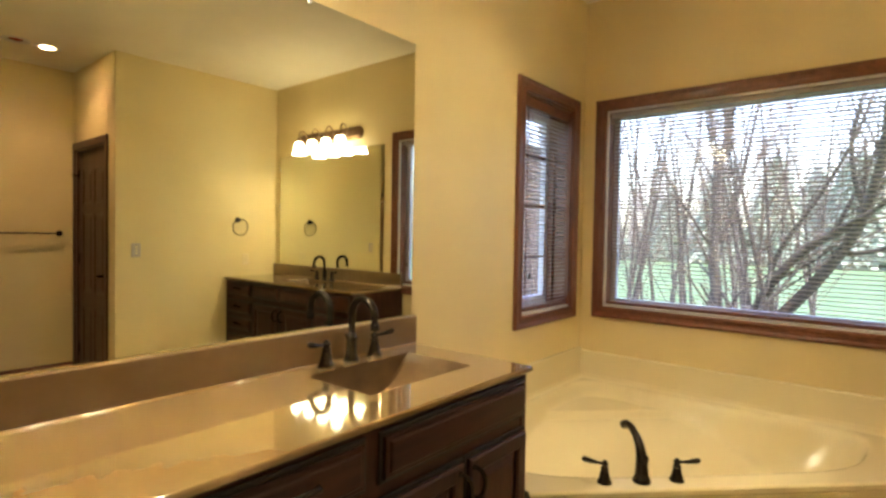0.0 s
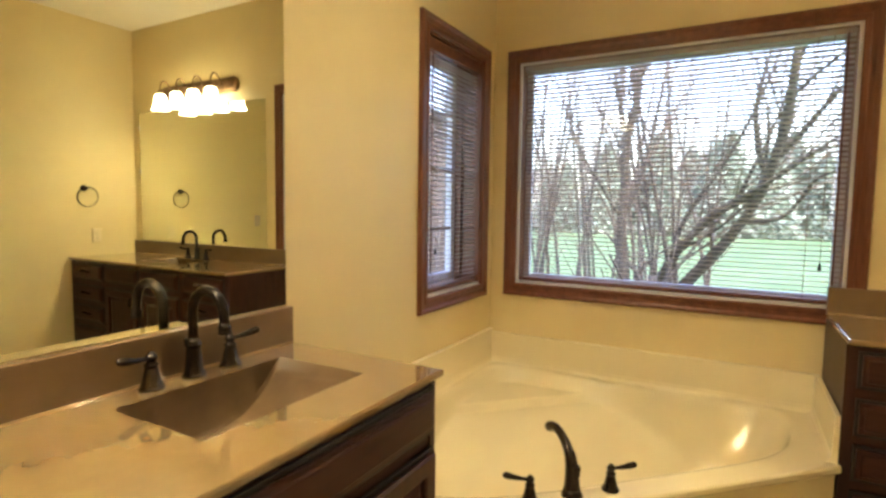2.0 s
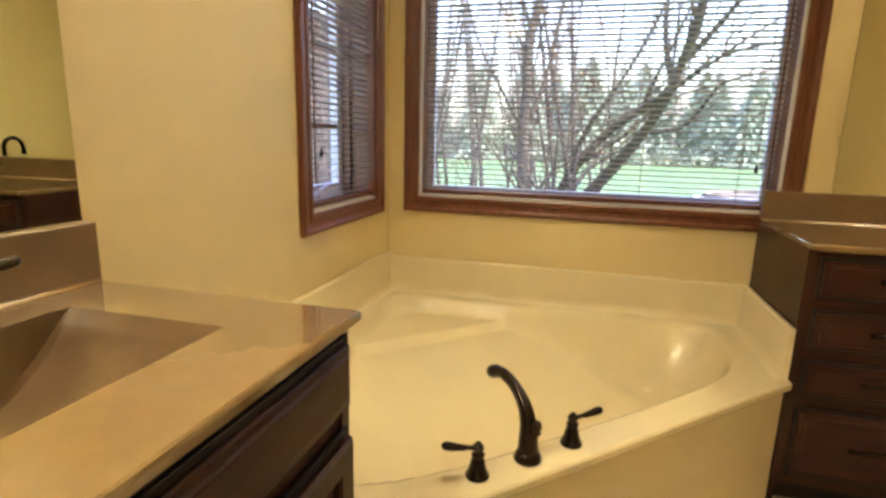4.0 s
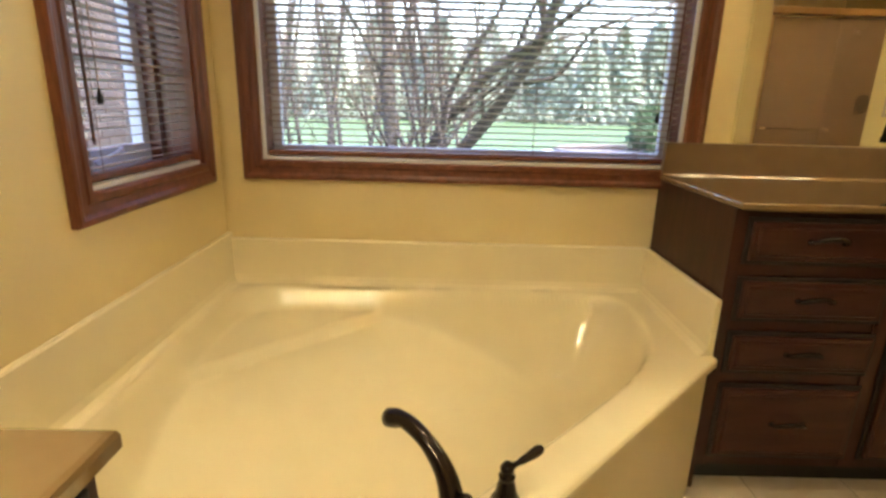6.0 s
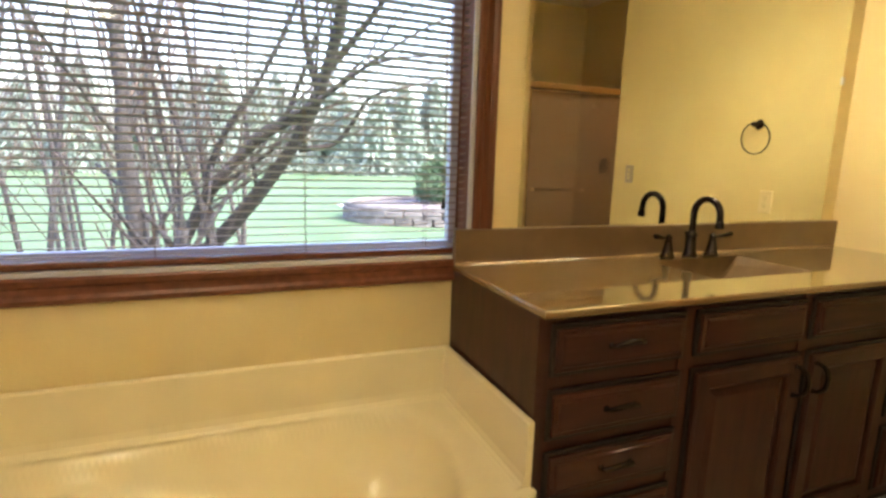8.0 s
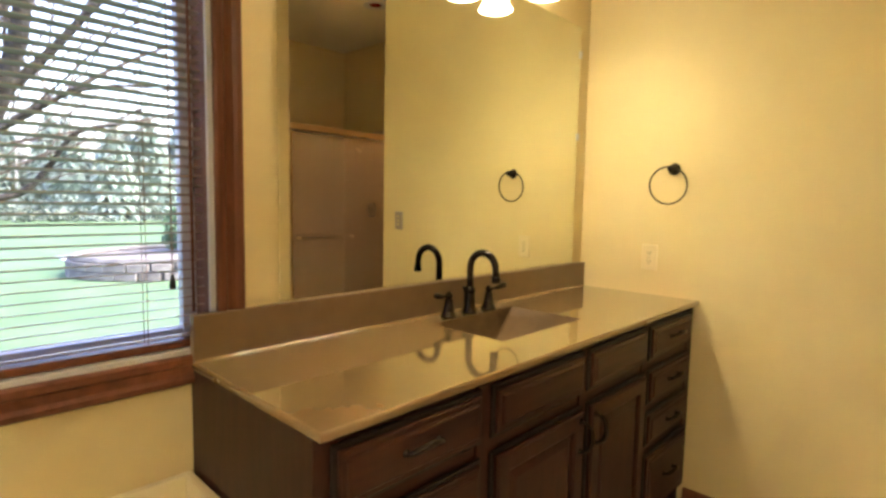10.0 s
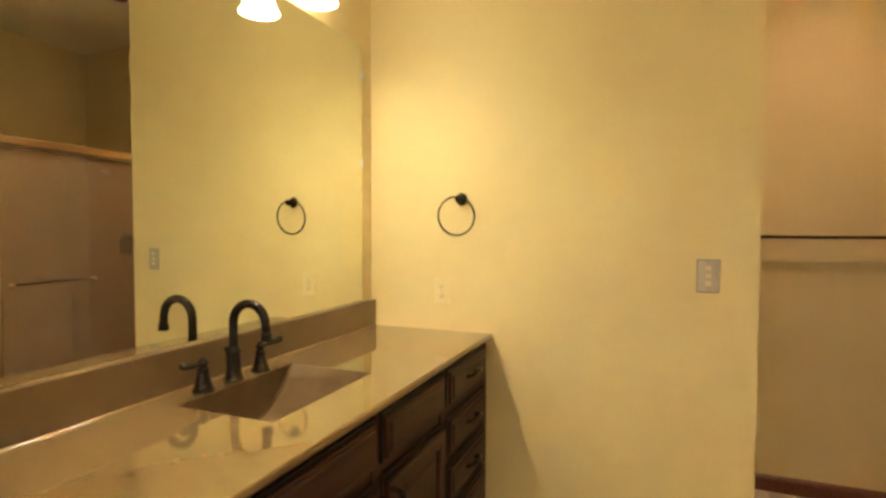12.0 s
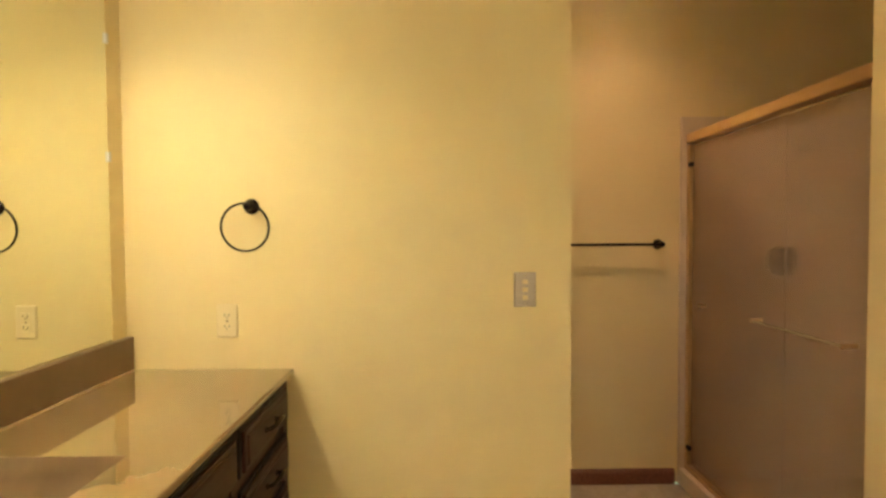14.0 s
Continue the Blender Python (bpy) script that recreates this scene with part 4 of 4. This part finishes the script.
enc = empty("shower_enclosure", label="brass-framed sliding shower doors with obscure glass", category="shower door")
part("header", boxes((STUB + 0.020, FAR - 0.020, SHY - 0.030, SHY + 0.034, 1.776, 1.826), bevel=0.008), BRASS, enc, "brushed brass header rail")
for u0, u1 in ((STUB + 0.018, STUB + 0.046), (FAR - 0.046, FAR - 0.018)):
    part("side_jamb", boxes((u0, u1, SHY - 0.024, SHY + 0.026, 0.016, 1.766), bevel=0.003), BRASS, enc)
part("sill_track", boxes((STUB + 0.020, FAR - 0.020, SHY - 0.028, SHY + 0.030, 0.015, 0.040), bevel=0.004), BRASS, enc)
mid = (STUB + FAR) / 2
for u0, u1, y in ((2.30, FAR - 0.05, SHY + 0.004), (STUB + 0.05, 2.309, SHY - 0.004)):
    gl = part("glass_panel", boxes((u0, u1, y - 0.002, y + 0.002, 0.045, 1.76)), FROST, enc, "wet-looking obscure glass panel")
    if y > SHY:
        for u in (u1 - 0.14,):
            part("towel_knob", lathe(bmesh.new(), ((0.011, 0.003), (0.009, 0.01), (0.007, 0.022), (0.013, 0.028), (0.013, 0.036), (0.005, 0.040)), m=Matrix(((1, 0, 0, u), (0, 0, 1, y), (0, 1, 0, 0.925), (0, 0, 0, 1))), seg=14), BRASS, gl, smooth=True)
part("handle_bar", tube(bmesh.new(), [(STUB + 0.10, SHY + 0.055, 0.93), (mid - 0.035, SHY + 0.055, 0.93)], 0.006, 10), CHROME, enc, "slim clear handle bar")
for u in (STUB + 0.10, mid - 0.035):
    part("handle_post", tube(bmesh.new(), [(u, SHY + 0.013, 0.93), (u, SHY + 0.06, 0.93)], 0.010, 12), BRASS, enc)
for z in (1.66, 0.14):
    part("bumper", boxes((FAR - 0.075, FAR - 0.044, SHY + 0.014, SHY + 0.032, z - 0.012, z + 0.012), bevel=0.003), DARK, enc, "black rubber bumper")

head = empty("shower_fixture", label="chrome shower head on an arm", category="shower head")
part("arm", tube(bmesh.new(), curve_points([(FAR - 0.018, 0.20, 1.80), (FAR - 0.09, 0.20, 1.805), (FAR - 0.15, 0.20, 1.76)], 10), 0.009, 10), CHROME, head, smooth=True)
part("rose", lathe(bmesh.new(), ((0.012, 0.0), (0.018, -0.012), (0.040, -0.045), (0.042, -0.056), (0.010, -0.058)), m=pose(FAR - 0.15, 0.20, 1.762, 0, 35, 0), seg=20), CHROME, head, smooth=True)
valve = empty("shower_valve", label="dark round shower valve with a lever", category="shower valve")
vm = Matrix(((0, 0, -1, FAR - 0.018), (-1, 0, 0, 0.20), (0, 1, 0, 1.14), (0, 0, 0, 1)))
part("escutcheon", lathe(bmesh.new(), ((0.085, 0.0), (0.085, 0.004), (0.06, 0.012), (0.03, 0.016), (0.026, 0.05), (0.01, 0.056)), m=vm, seg=28), BRONZE, valve, smooth=True)
part("lever", tube(bmesh.new(), [vm @ Vector(p) for p in ((0, 0, 0.04), (0, -0.05, 0.048), (0, -0.10, 0.05))], [0.009, 0.008, 0.006], 10), BRONZE, valve, smooth=True)


def recessed(x, y, lens, label, drop=0.0):
    r = empty("recessed_light", label=label, category="ceiling light")
    bm = bmesh.new()
    rings = [[bm.verts.new((x + q * math.cos(2 * math.pi * k / 28), y + q * math.sin(2 * math.pi * k / 28), CE + z)) for k in range(28)] for q, z in ((0.055, 0.002), (0.056, -0.003), (0.088, -0.006), (0.096, -0.003), (0.097, -0.0005))]
    for a, b in zip(rings, rings[1:]):
        for k in range(28):
            bm.faces.new((a[k], a[(k + 1) % 28], b[(k + 1) % 28], b[k]))
    part("trim_ring", bm, VINYL, r, smooth=True)
    bm = bmesh.new()
    rings = [[bm.verts.new((x + q * math.cos(2 * math.pi * k / 28), y + q * math.sin(2 * math.pi * k / 28), CE + z)) for k in range(28)] for q, z in ((0.0555, 0.001), (0.0545, 0.03), (0.053, 0.085))]
    for a, b in zip(rings, rings[1:]):
        for k in range(28):
            bm.faces.new((a[k], a[(k + 1) % 28], b[(k + 1) % 28], b[k]))
    part("can", bm, VINYL, r, smooth=True)
    part("lamp_face", lathe(bmesh.new(), ((0.002, 0.045), (0.025, 0.046), (0.045, 0.051), (0.051, 0.057), (0.051, 0.070)), at=(x, y, CE - drop), seg=24), lens, r, smooth=True)
    return r


recessed(2.46, 1.24, LENS, "lit recessed ceiling lamp in the alcove", -0.015)
# Unseen lamp, added to brighten the tub and the wall under the window.
recessed(-0.66, 1.88, FILL_LENS, "unseen recessed ceiling lamp added to light the tub corner")
recessed(2.44, 1.03, REDLAMP, "unlit red heat lamp in the alcove ceiling", 0.05)

# ---- outdoors ----
tagged(mesh_ob("ground", boxes((-800, 800, -800, 800, GROUND - 0.3, GROUND)), LAWN), "wide green lawn", "lawn", kind="structure")


def grow(bm, p, d, length, radius, depth, rnd, twigs):
    """A limb with forks; thin ends go into twigs."""
    pts, rad = [Vector(p)], [radius]
    n = 5
    q, dd = Vector(p), Vector(d).normalized()
    for k in range(n):
        dd = (dd + Vector((rnd.uniform(-1, 1), rnd.uniform(-1, 1), rnd.uniform(-0.5, 0.9))) * 0.13).normalized()
        q = q + dd * length / n
        pts.append(q)
        rad.append(radius * (1 - 0.45 * (k + 1) / n))
    tube(bm if radius > 0.012 else twigs, pts, rad, 7 if radius > 0.012 else 4)
    if depth <= 0:
        return
    kids = 2 if rnd.random() < 0.45 else 3
    for k in range(kids):
        at = pts[-1] if k == 0 else pts[rnd.choice((2, 3, 4))]
        spread = 0.35 if k == 0 else 0.85
        nd = (dd + Vector((rnd.uniform(-1, 1), rnd.uniform(-1, 1), rnd.uniform(-0.3, 0.7))) * spread).normalized()
        grow(bm, at, nd, length * rnd.uniform(0.6, 0.85), radius * (0.62 if k == 0 else rnd.uniform(0.3, 0.5)), depth - 1, rnd, twigs)


def bare_tree(label, stems, seed, depth=4):
    rnd = random.Random(seed)
    t = empty("bare_tree", label=label, category="tree")
    t.location = (0, 0, 0)
    twigs = bmesh.new()
    limbs = bmesh.new()
    for pts, r0, r1 in stems:
        bm = bmesh.new()
        cp = curve_points(pts, 14)
        tube(bm, cp, [(r0 + (r1 - r0) * k / 13) * (1 + 0.12 * rnd.uniform(-1, 1)) for k in range(14)], 10)
        part("trunk", bm, BARK, t, smooth=True)
        d = (cp[-1] - cp[-2]).normalized()
        if r1 < 0.03:
            grow(limbs, cp[-1], d, 0.8, r1, depth, rnd, twigs)
        for k in (4, 5, 6, 7, 8, 9, 10, 11, 12):
            side = Vector((rnd.uniform(-1, 1), rnd.uniform(-0.6, 0.6), rnd.uniform(0.0, 0.9)))
            grow(limbs, cp[k], (d + side).normalized(), rnd.uniform(0.5, 0.9), r1 * rnd.uniform(0.3, 0.6), depth - 2, rnd, twigs)
    part("limbs", limbs, BARK, t, smooth=True)
    part("twigs", twigs, TWIG, t)
    return t


G = GROUND
bare_tree("leaning bare multi-stemmed tree outside the window", (
    ([(-1.25, 5.55, G), (-0.90, 5.30, 0.25), (-0.53, 5.05, 0.68), (-0.29, 4.91, 0.99), (-0.13, 4.78, 1.23), (-0.03, 4.66, 1.46), (0.02, 4.57, 1.63), (0.07, 4.47, 1.84), (0.09, 4.34, 2.11), (0.10, 4.24, 2.35)], 0.054, 0.024),
    ([(-1.05, 5.45, G), (-0.90, 5.25, 0.30), (-0.74, 5.06, 0.67), (-0.61, 4.94, 0.92), (-0.49, 4.85, 1.08), (-0.33, 4.77, 1.26), (-0.17, 4.72, 1.36), (-0.05, 4.68, 1.43)], 0.038, 0.031),
    ([(0.02, 4.58, 1.62), (0.18, 4.49, 1.82), (0.33, 4.38, 2.03), (0.45, 4.32, 2.16)], 0.022, 0.010),
    ([(-0.11, 4.79, 1.20), (0.09, 4.77, 1.24), (0.19, 4.72, 1.36), (0.28, 4.64, 1.51), (0.46, 4.61, 1.57)], 0.020, 0.006),
    ([(-0.03, 4.66, 1.46), (0.14, 4.64, 1.60), (0.34, 4.60, 1.71), (0.62, 4.58, 1.76)], 0.012, 0.006),
    ([(-0.64, 4.94, 0.86), (-0.58, 4.88, 1.1), (-0.48, 4.80, 1.32), (-0.32, 4.74, 1.56), (-0.13, 4.74, 1.94), (0.0, 4.74, 2.3)], 0.020, 0.010),
    ([(-0.02, 4.62, 1.52), (-0.08, 4.60, 1.75), (-0.10, 4.58, 2.0), (-0.05, 4.56, 2.3)], 0.022, 0.012),
), 3, 5)
bare_tree("upright bare tree with a scarred trunk", (
    ([(-0.92, 4.72, G), (-0.94, 4.70, 0.7), (-0.98, 4.70, 1.1), (-0.97, 4.70, 1.44), (-0.97, 4.70, 1.81), (-0.90, 4.70, 2.12), (-0.89, 4.7, 2.4)], 0.044, 0.026),
    ([(-0.96, 4.72, 1.25), (-0.86, 4.74, 1.5), (-0.80, 4.76, 1.8), (-0.72, 4.8, 2.3)], 0.022, 0.012),
    ([(-0.97, 4.74, 0.5), (-0.80, 4.76, 0.85), (-0.62, 4.78, 1.0), (-0.45, 4.8, 1.12)], 0.014, 0.006),
), 5, 4)
rnd = random.Random(11)
for k in range(40):
    x, y = -3.0 + 0.068 * k + rnd.uniform(-0.06, 0.06), 4.75 + rnd.uniform(0, 1.9)
    ln = rnd.uniform(-0.45, 0.35)
    bare_tree("thin bare sapling in a thicket", (([(x, y, G), (x + ln * 0.3, y, 0.6), (x + ln * 0.7, y + 0.1, 1.4), (x + ln * 1.2, y + 0.1, 2.4)], rnd.uniform(0.013, 0.030), 0.009),), 20 + k, 3)
bare_tree("broken grey stump beside the tree", (([(-0.80, 4.60, G), (-0.78, 4.60, 0.3), (-0.72, 4.60, 0.78)], 0.05, 0.03),), 77, 0)


# ---- distance ----
def conifer(x, y, h, rnd):
    """A spruce: a trunk and whorls of drooping boughs, each a few jagged clumps."""
    t = empty("conifer_tree", (x, y, GROUND), "tall conifer at the lawn edge, haze put into its pale green", "tree", "far conifers")
    part("trunk", tube(bmesh.new(), [(0, 0, 0), (0, 0, h * 0.97)], [h * 0.016, h * 0.003], 6), BARK, t)
    bm = bmesh.new()
    n = int(h * 11)
    for k in range(n):
        f = k / n
        z = h * (0.06 + 0.92 * f)
        R = h * 0.34 * (1 - f) ** 0.62 * rnd.uniform(0.8, 1.15) + 0.08
        m = 22
        a0 = rnd.uniform(0, 6.28)
        for q in range(m):
            a = a0 + 2 * math.pi * q / m + rnd.uniform(-0.2, 0.2)
            r = R * rnd.uniform(0.6, 1.1)
            d = Vector((math.cos(a), math.sin(a), 0))
            sd = Vector((-d.y, d.x, 0))
            w = r * 0.17 + 0.06
            p = [Vector((0, 0, z)), d * r * 0.55 + sd * w + Vector((0, 0, z - r * 0.10)), d * r + Vector((0, 0, z - r * rnd.uniform(0.25, 0.5))), d * r * 0.55 - sd * w + Vector((0, 0, z - r * 0.12))]
            v = [bm.verts.new(c) for c in p]
            bm.faces.new((v[0], v[1], v[2]))
            bm.faces.new((v[0], v[2], v[3]))
    rings = []
    for k in range(9):
        f = k / 8
        rr = h * 0.21 * (1 - f) ** 0.7 + 0.03
        rings.append([bm.verts.new((rr * rnd.uniform(0.8, 1.2) * math.cos(2 * math.pi * q / 14), rr * rnd.uniform(0.8, 1.2) * math.sin(2 * math.pi * q / 14), h * (0.05 + 0.9 * f))) for q in range(14)])
    for a, b in zip(rings, rings[1:]):
        for q in range(14):
            bm.faces.new((a[q], a[(q + 1) % 14], b[(q + 1) % 14], b[q]))
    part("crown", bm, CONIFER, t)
    return t


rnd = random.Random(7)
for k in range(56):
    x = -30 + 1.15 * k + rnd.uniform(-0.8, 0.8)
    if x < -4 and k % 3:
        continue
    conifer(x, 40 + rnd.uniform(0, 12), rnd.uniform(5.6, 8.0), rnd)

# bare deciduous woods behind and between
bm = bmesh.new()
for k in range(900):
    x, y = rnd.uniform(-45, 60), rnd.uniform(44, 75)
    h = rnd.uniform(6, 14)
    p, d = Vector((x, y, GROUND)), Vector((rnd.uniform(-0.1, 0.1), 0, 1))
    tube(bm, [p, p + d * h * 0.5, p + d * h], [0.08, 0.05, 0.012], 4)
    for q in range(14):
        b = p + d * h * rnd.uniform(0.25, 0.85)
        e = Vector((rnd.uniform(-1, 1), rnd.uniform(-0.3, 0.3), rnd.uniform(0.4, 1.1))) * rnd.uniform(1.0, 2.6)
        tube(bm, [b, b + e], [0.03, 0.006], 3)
tagged(mesh_ob("bare_woods", bm, WOODS), "bare deciduous woods beyond the lawn, haze put into their colour", "woods", kind="stuff")
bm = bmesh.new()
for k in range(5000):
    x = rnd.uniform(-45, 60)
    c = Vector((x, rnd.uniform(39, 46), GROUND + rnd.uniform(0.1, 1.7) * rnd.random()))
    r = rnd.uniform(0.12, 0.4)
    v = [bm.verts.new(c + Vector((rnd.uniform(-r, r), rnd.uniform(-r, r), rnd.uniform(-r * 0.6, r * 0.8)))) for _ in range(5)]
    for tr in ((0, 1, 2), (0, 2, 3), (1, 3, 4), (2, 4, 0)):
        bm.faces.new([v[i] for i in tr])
tagged(mesh_ob("underbrush", bm, BRUSH), "low green and brown brush along the far lawn edge, paled by painted haze", "shrubs", kind="stuff")


# curved stone planter with mulch and a shrub
planter = empty("stone_planter", (4.6, 14.4, GROUND), "low curved planter of stacked grey stone blocks", "planter")
bm = bmesh.new()
ring = [bm.verts.new((2.35 * math.cos(a), 1.75 * math.sin(a), 0.33)) for a in (2 * math.pi * k / 40 for k in range(40))]
bm.faces.new(ring)
low = [bm.verts.new((v.co.x, v.co.y, 0)) for v in ring]
for k in range(40):
    bm.faces.new((ring[k], low[k], low[(k + 1) % 40], ring[(k + 1) % 40]))
part("mulch_bed", bm, MULCH, planter)
stone = None
for row in range(2):
    for k in range(34):
        a = 2 * math.pi * (k + 0.5 * (row % 2)) / 34
        if stone is None:
            stone = part("stone_block", box(bmesh.new(), -0.195, 0.195, -0.11, 0.11, 0, 0.162, bevel=0.018, seg=1), STONE, planter)
            b = stone
        else:
            b = new("stone_block", stone.data)
            b.parent = planter
        b.location = (2.42 * math.cos(a), 1.82 * math.sin(a), 0.168 * row)
        b.rotation_euler = (0, 0, math.atan2(1.82 * math.cos(a), -2.42 * math.sin(a)) + rnd.uniform(-0.05, 0.05))
cap = bmesh.new()
tube(cap, [(2.42 * math.cos(a), 1.82 * math.sin(a), 0.365) for a in (2 * math.pi * k / 40 for k in range(40))], 0.07, 6, closed=True)
part("coping", cap, STONE, planter, "pale rounded coping stones")


def bush(x, y, z, r, h, label, rnd):
    b = empty("shrub", (x, y, z), label, "shrub")
    st = bmesh.new()
    for k in range(6):
        tube(st, [(0, 0, 0), (rnd.uniform(-r, r) * 0.5, rnd.uniform(-r, r) * 0.5, h * 0.7)], [0.03, 0.008], 5)
    part("stems", st, BARK, b)
    lf = bmesh.new()
    for k in range(2600):
        u, a = rnd.random() ** 0.5, rnd.uniform(0, 6.28)
        zz = rnd.uniform(0.08, 1)
        rr = r * u * math.sqrt(max(0.05, 1 - (2 * zz - 0.95) ** 2)) * (0.8 + 0.3 * math.sin(3 * a + 5 * zz))
        c = Vector((rr * math.cos(a), rr * math.sin(a), h * zz))
        q = 0.12
        v = [lf.verts.new(c + Vector((rnd.uniform(-q, q), rnd.uniform(-q, q), rnd.uniform(-q, q)))) for _ in range(3)]
        lf.faces.new(v)
    part("leaves", lf, SHRUB, b)
    return b


bush(4.75, 15.1, GROUND + 0.33, 0.72, 1.12, "rounded green shrub in the stone planter", rnd)
path_bm = boxes((2.6, 4.0, 17.2, 18.6, GROUND - 0.05, GROUND + 0.03))
tagged(mesh_ob("pavement", path_bm, CONCRETE), "pale concrete pad beside the planter", "pavement", kind="structure")

# ---- brick wing seen through the side window ----
wing = empty("brick_wing", (-4.0, 6.25, GROUND), "red brick wing of the house with pale mortar", "house")
part("wall", boxes((-4.0, -0.012, 0.012, 2.8, 0.0, 2.9)), MORTAR, wing)
part("roof", boxes((-4.1, 0.12, -0.12, 2.9, 2.9, 3.02)), DARK, wing)
brick = None
for row in range(42):
    for k in range(12):
        y0 = k * 0.213 + (0.1065 if row % 2 else 0)
        if brick is None:
            brick = part("brick", box(bmesh.new(), -0.09, 0, 0, 0.203, 0, 0.066, bevel=0.004, seg=1), BRICK, wing)
            b = brick
        else:
            b = new("brick", brick.data)
            b.parent = wing
        b.location = (rnd.uniform(-0.002, 0.002), y0, 0.35 + row * 0.0765)
    if row * 12 > 400:
        break

bush(-4.4, 5.55, GROUND, 0.75, 2.7, "tall green shrub beside the brick wing", rnd)

# ---- floor tiles ----
tile = None
size, gap = 0.330, 0.006
for i in range(14):
    for k in range(15):
        x0, y0 = W + 0.15 + i * size, S + 0.02 + k * size
        x1, y1 = min(x0 + size, FAR if y0 + size > WEND else E), min(y0 + size, N)
        if x1 - x0 < 0.03 or y1 - y0 < 0.03:
            continue
        if x1 - x0 < size - 0.001 or y1 - y0 < size - 0.001:
            b = part("tile", box(bmesh.new(), gap / 2, x1 - x0 - gap / 2, gap / 2, y1 - y0 - gap / 2, -0.008, 0.0, bevel=0.002, seg=1), TILE, floor)
        elif tile is None:
            tile = part("tile", box(bmesh.new(), gap / 2, size - gap / 2, gap / 2, size - gap / 2, -0.008, 0.0, bevel=0.002, seg=1), TILE, floor)
            b = tile
        else:
            b = new("tile", tile.data)
            b.parent = floor
        b.location = (x0, y0, FL)
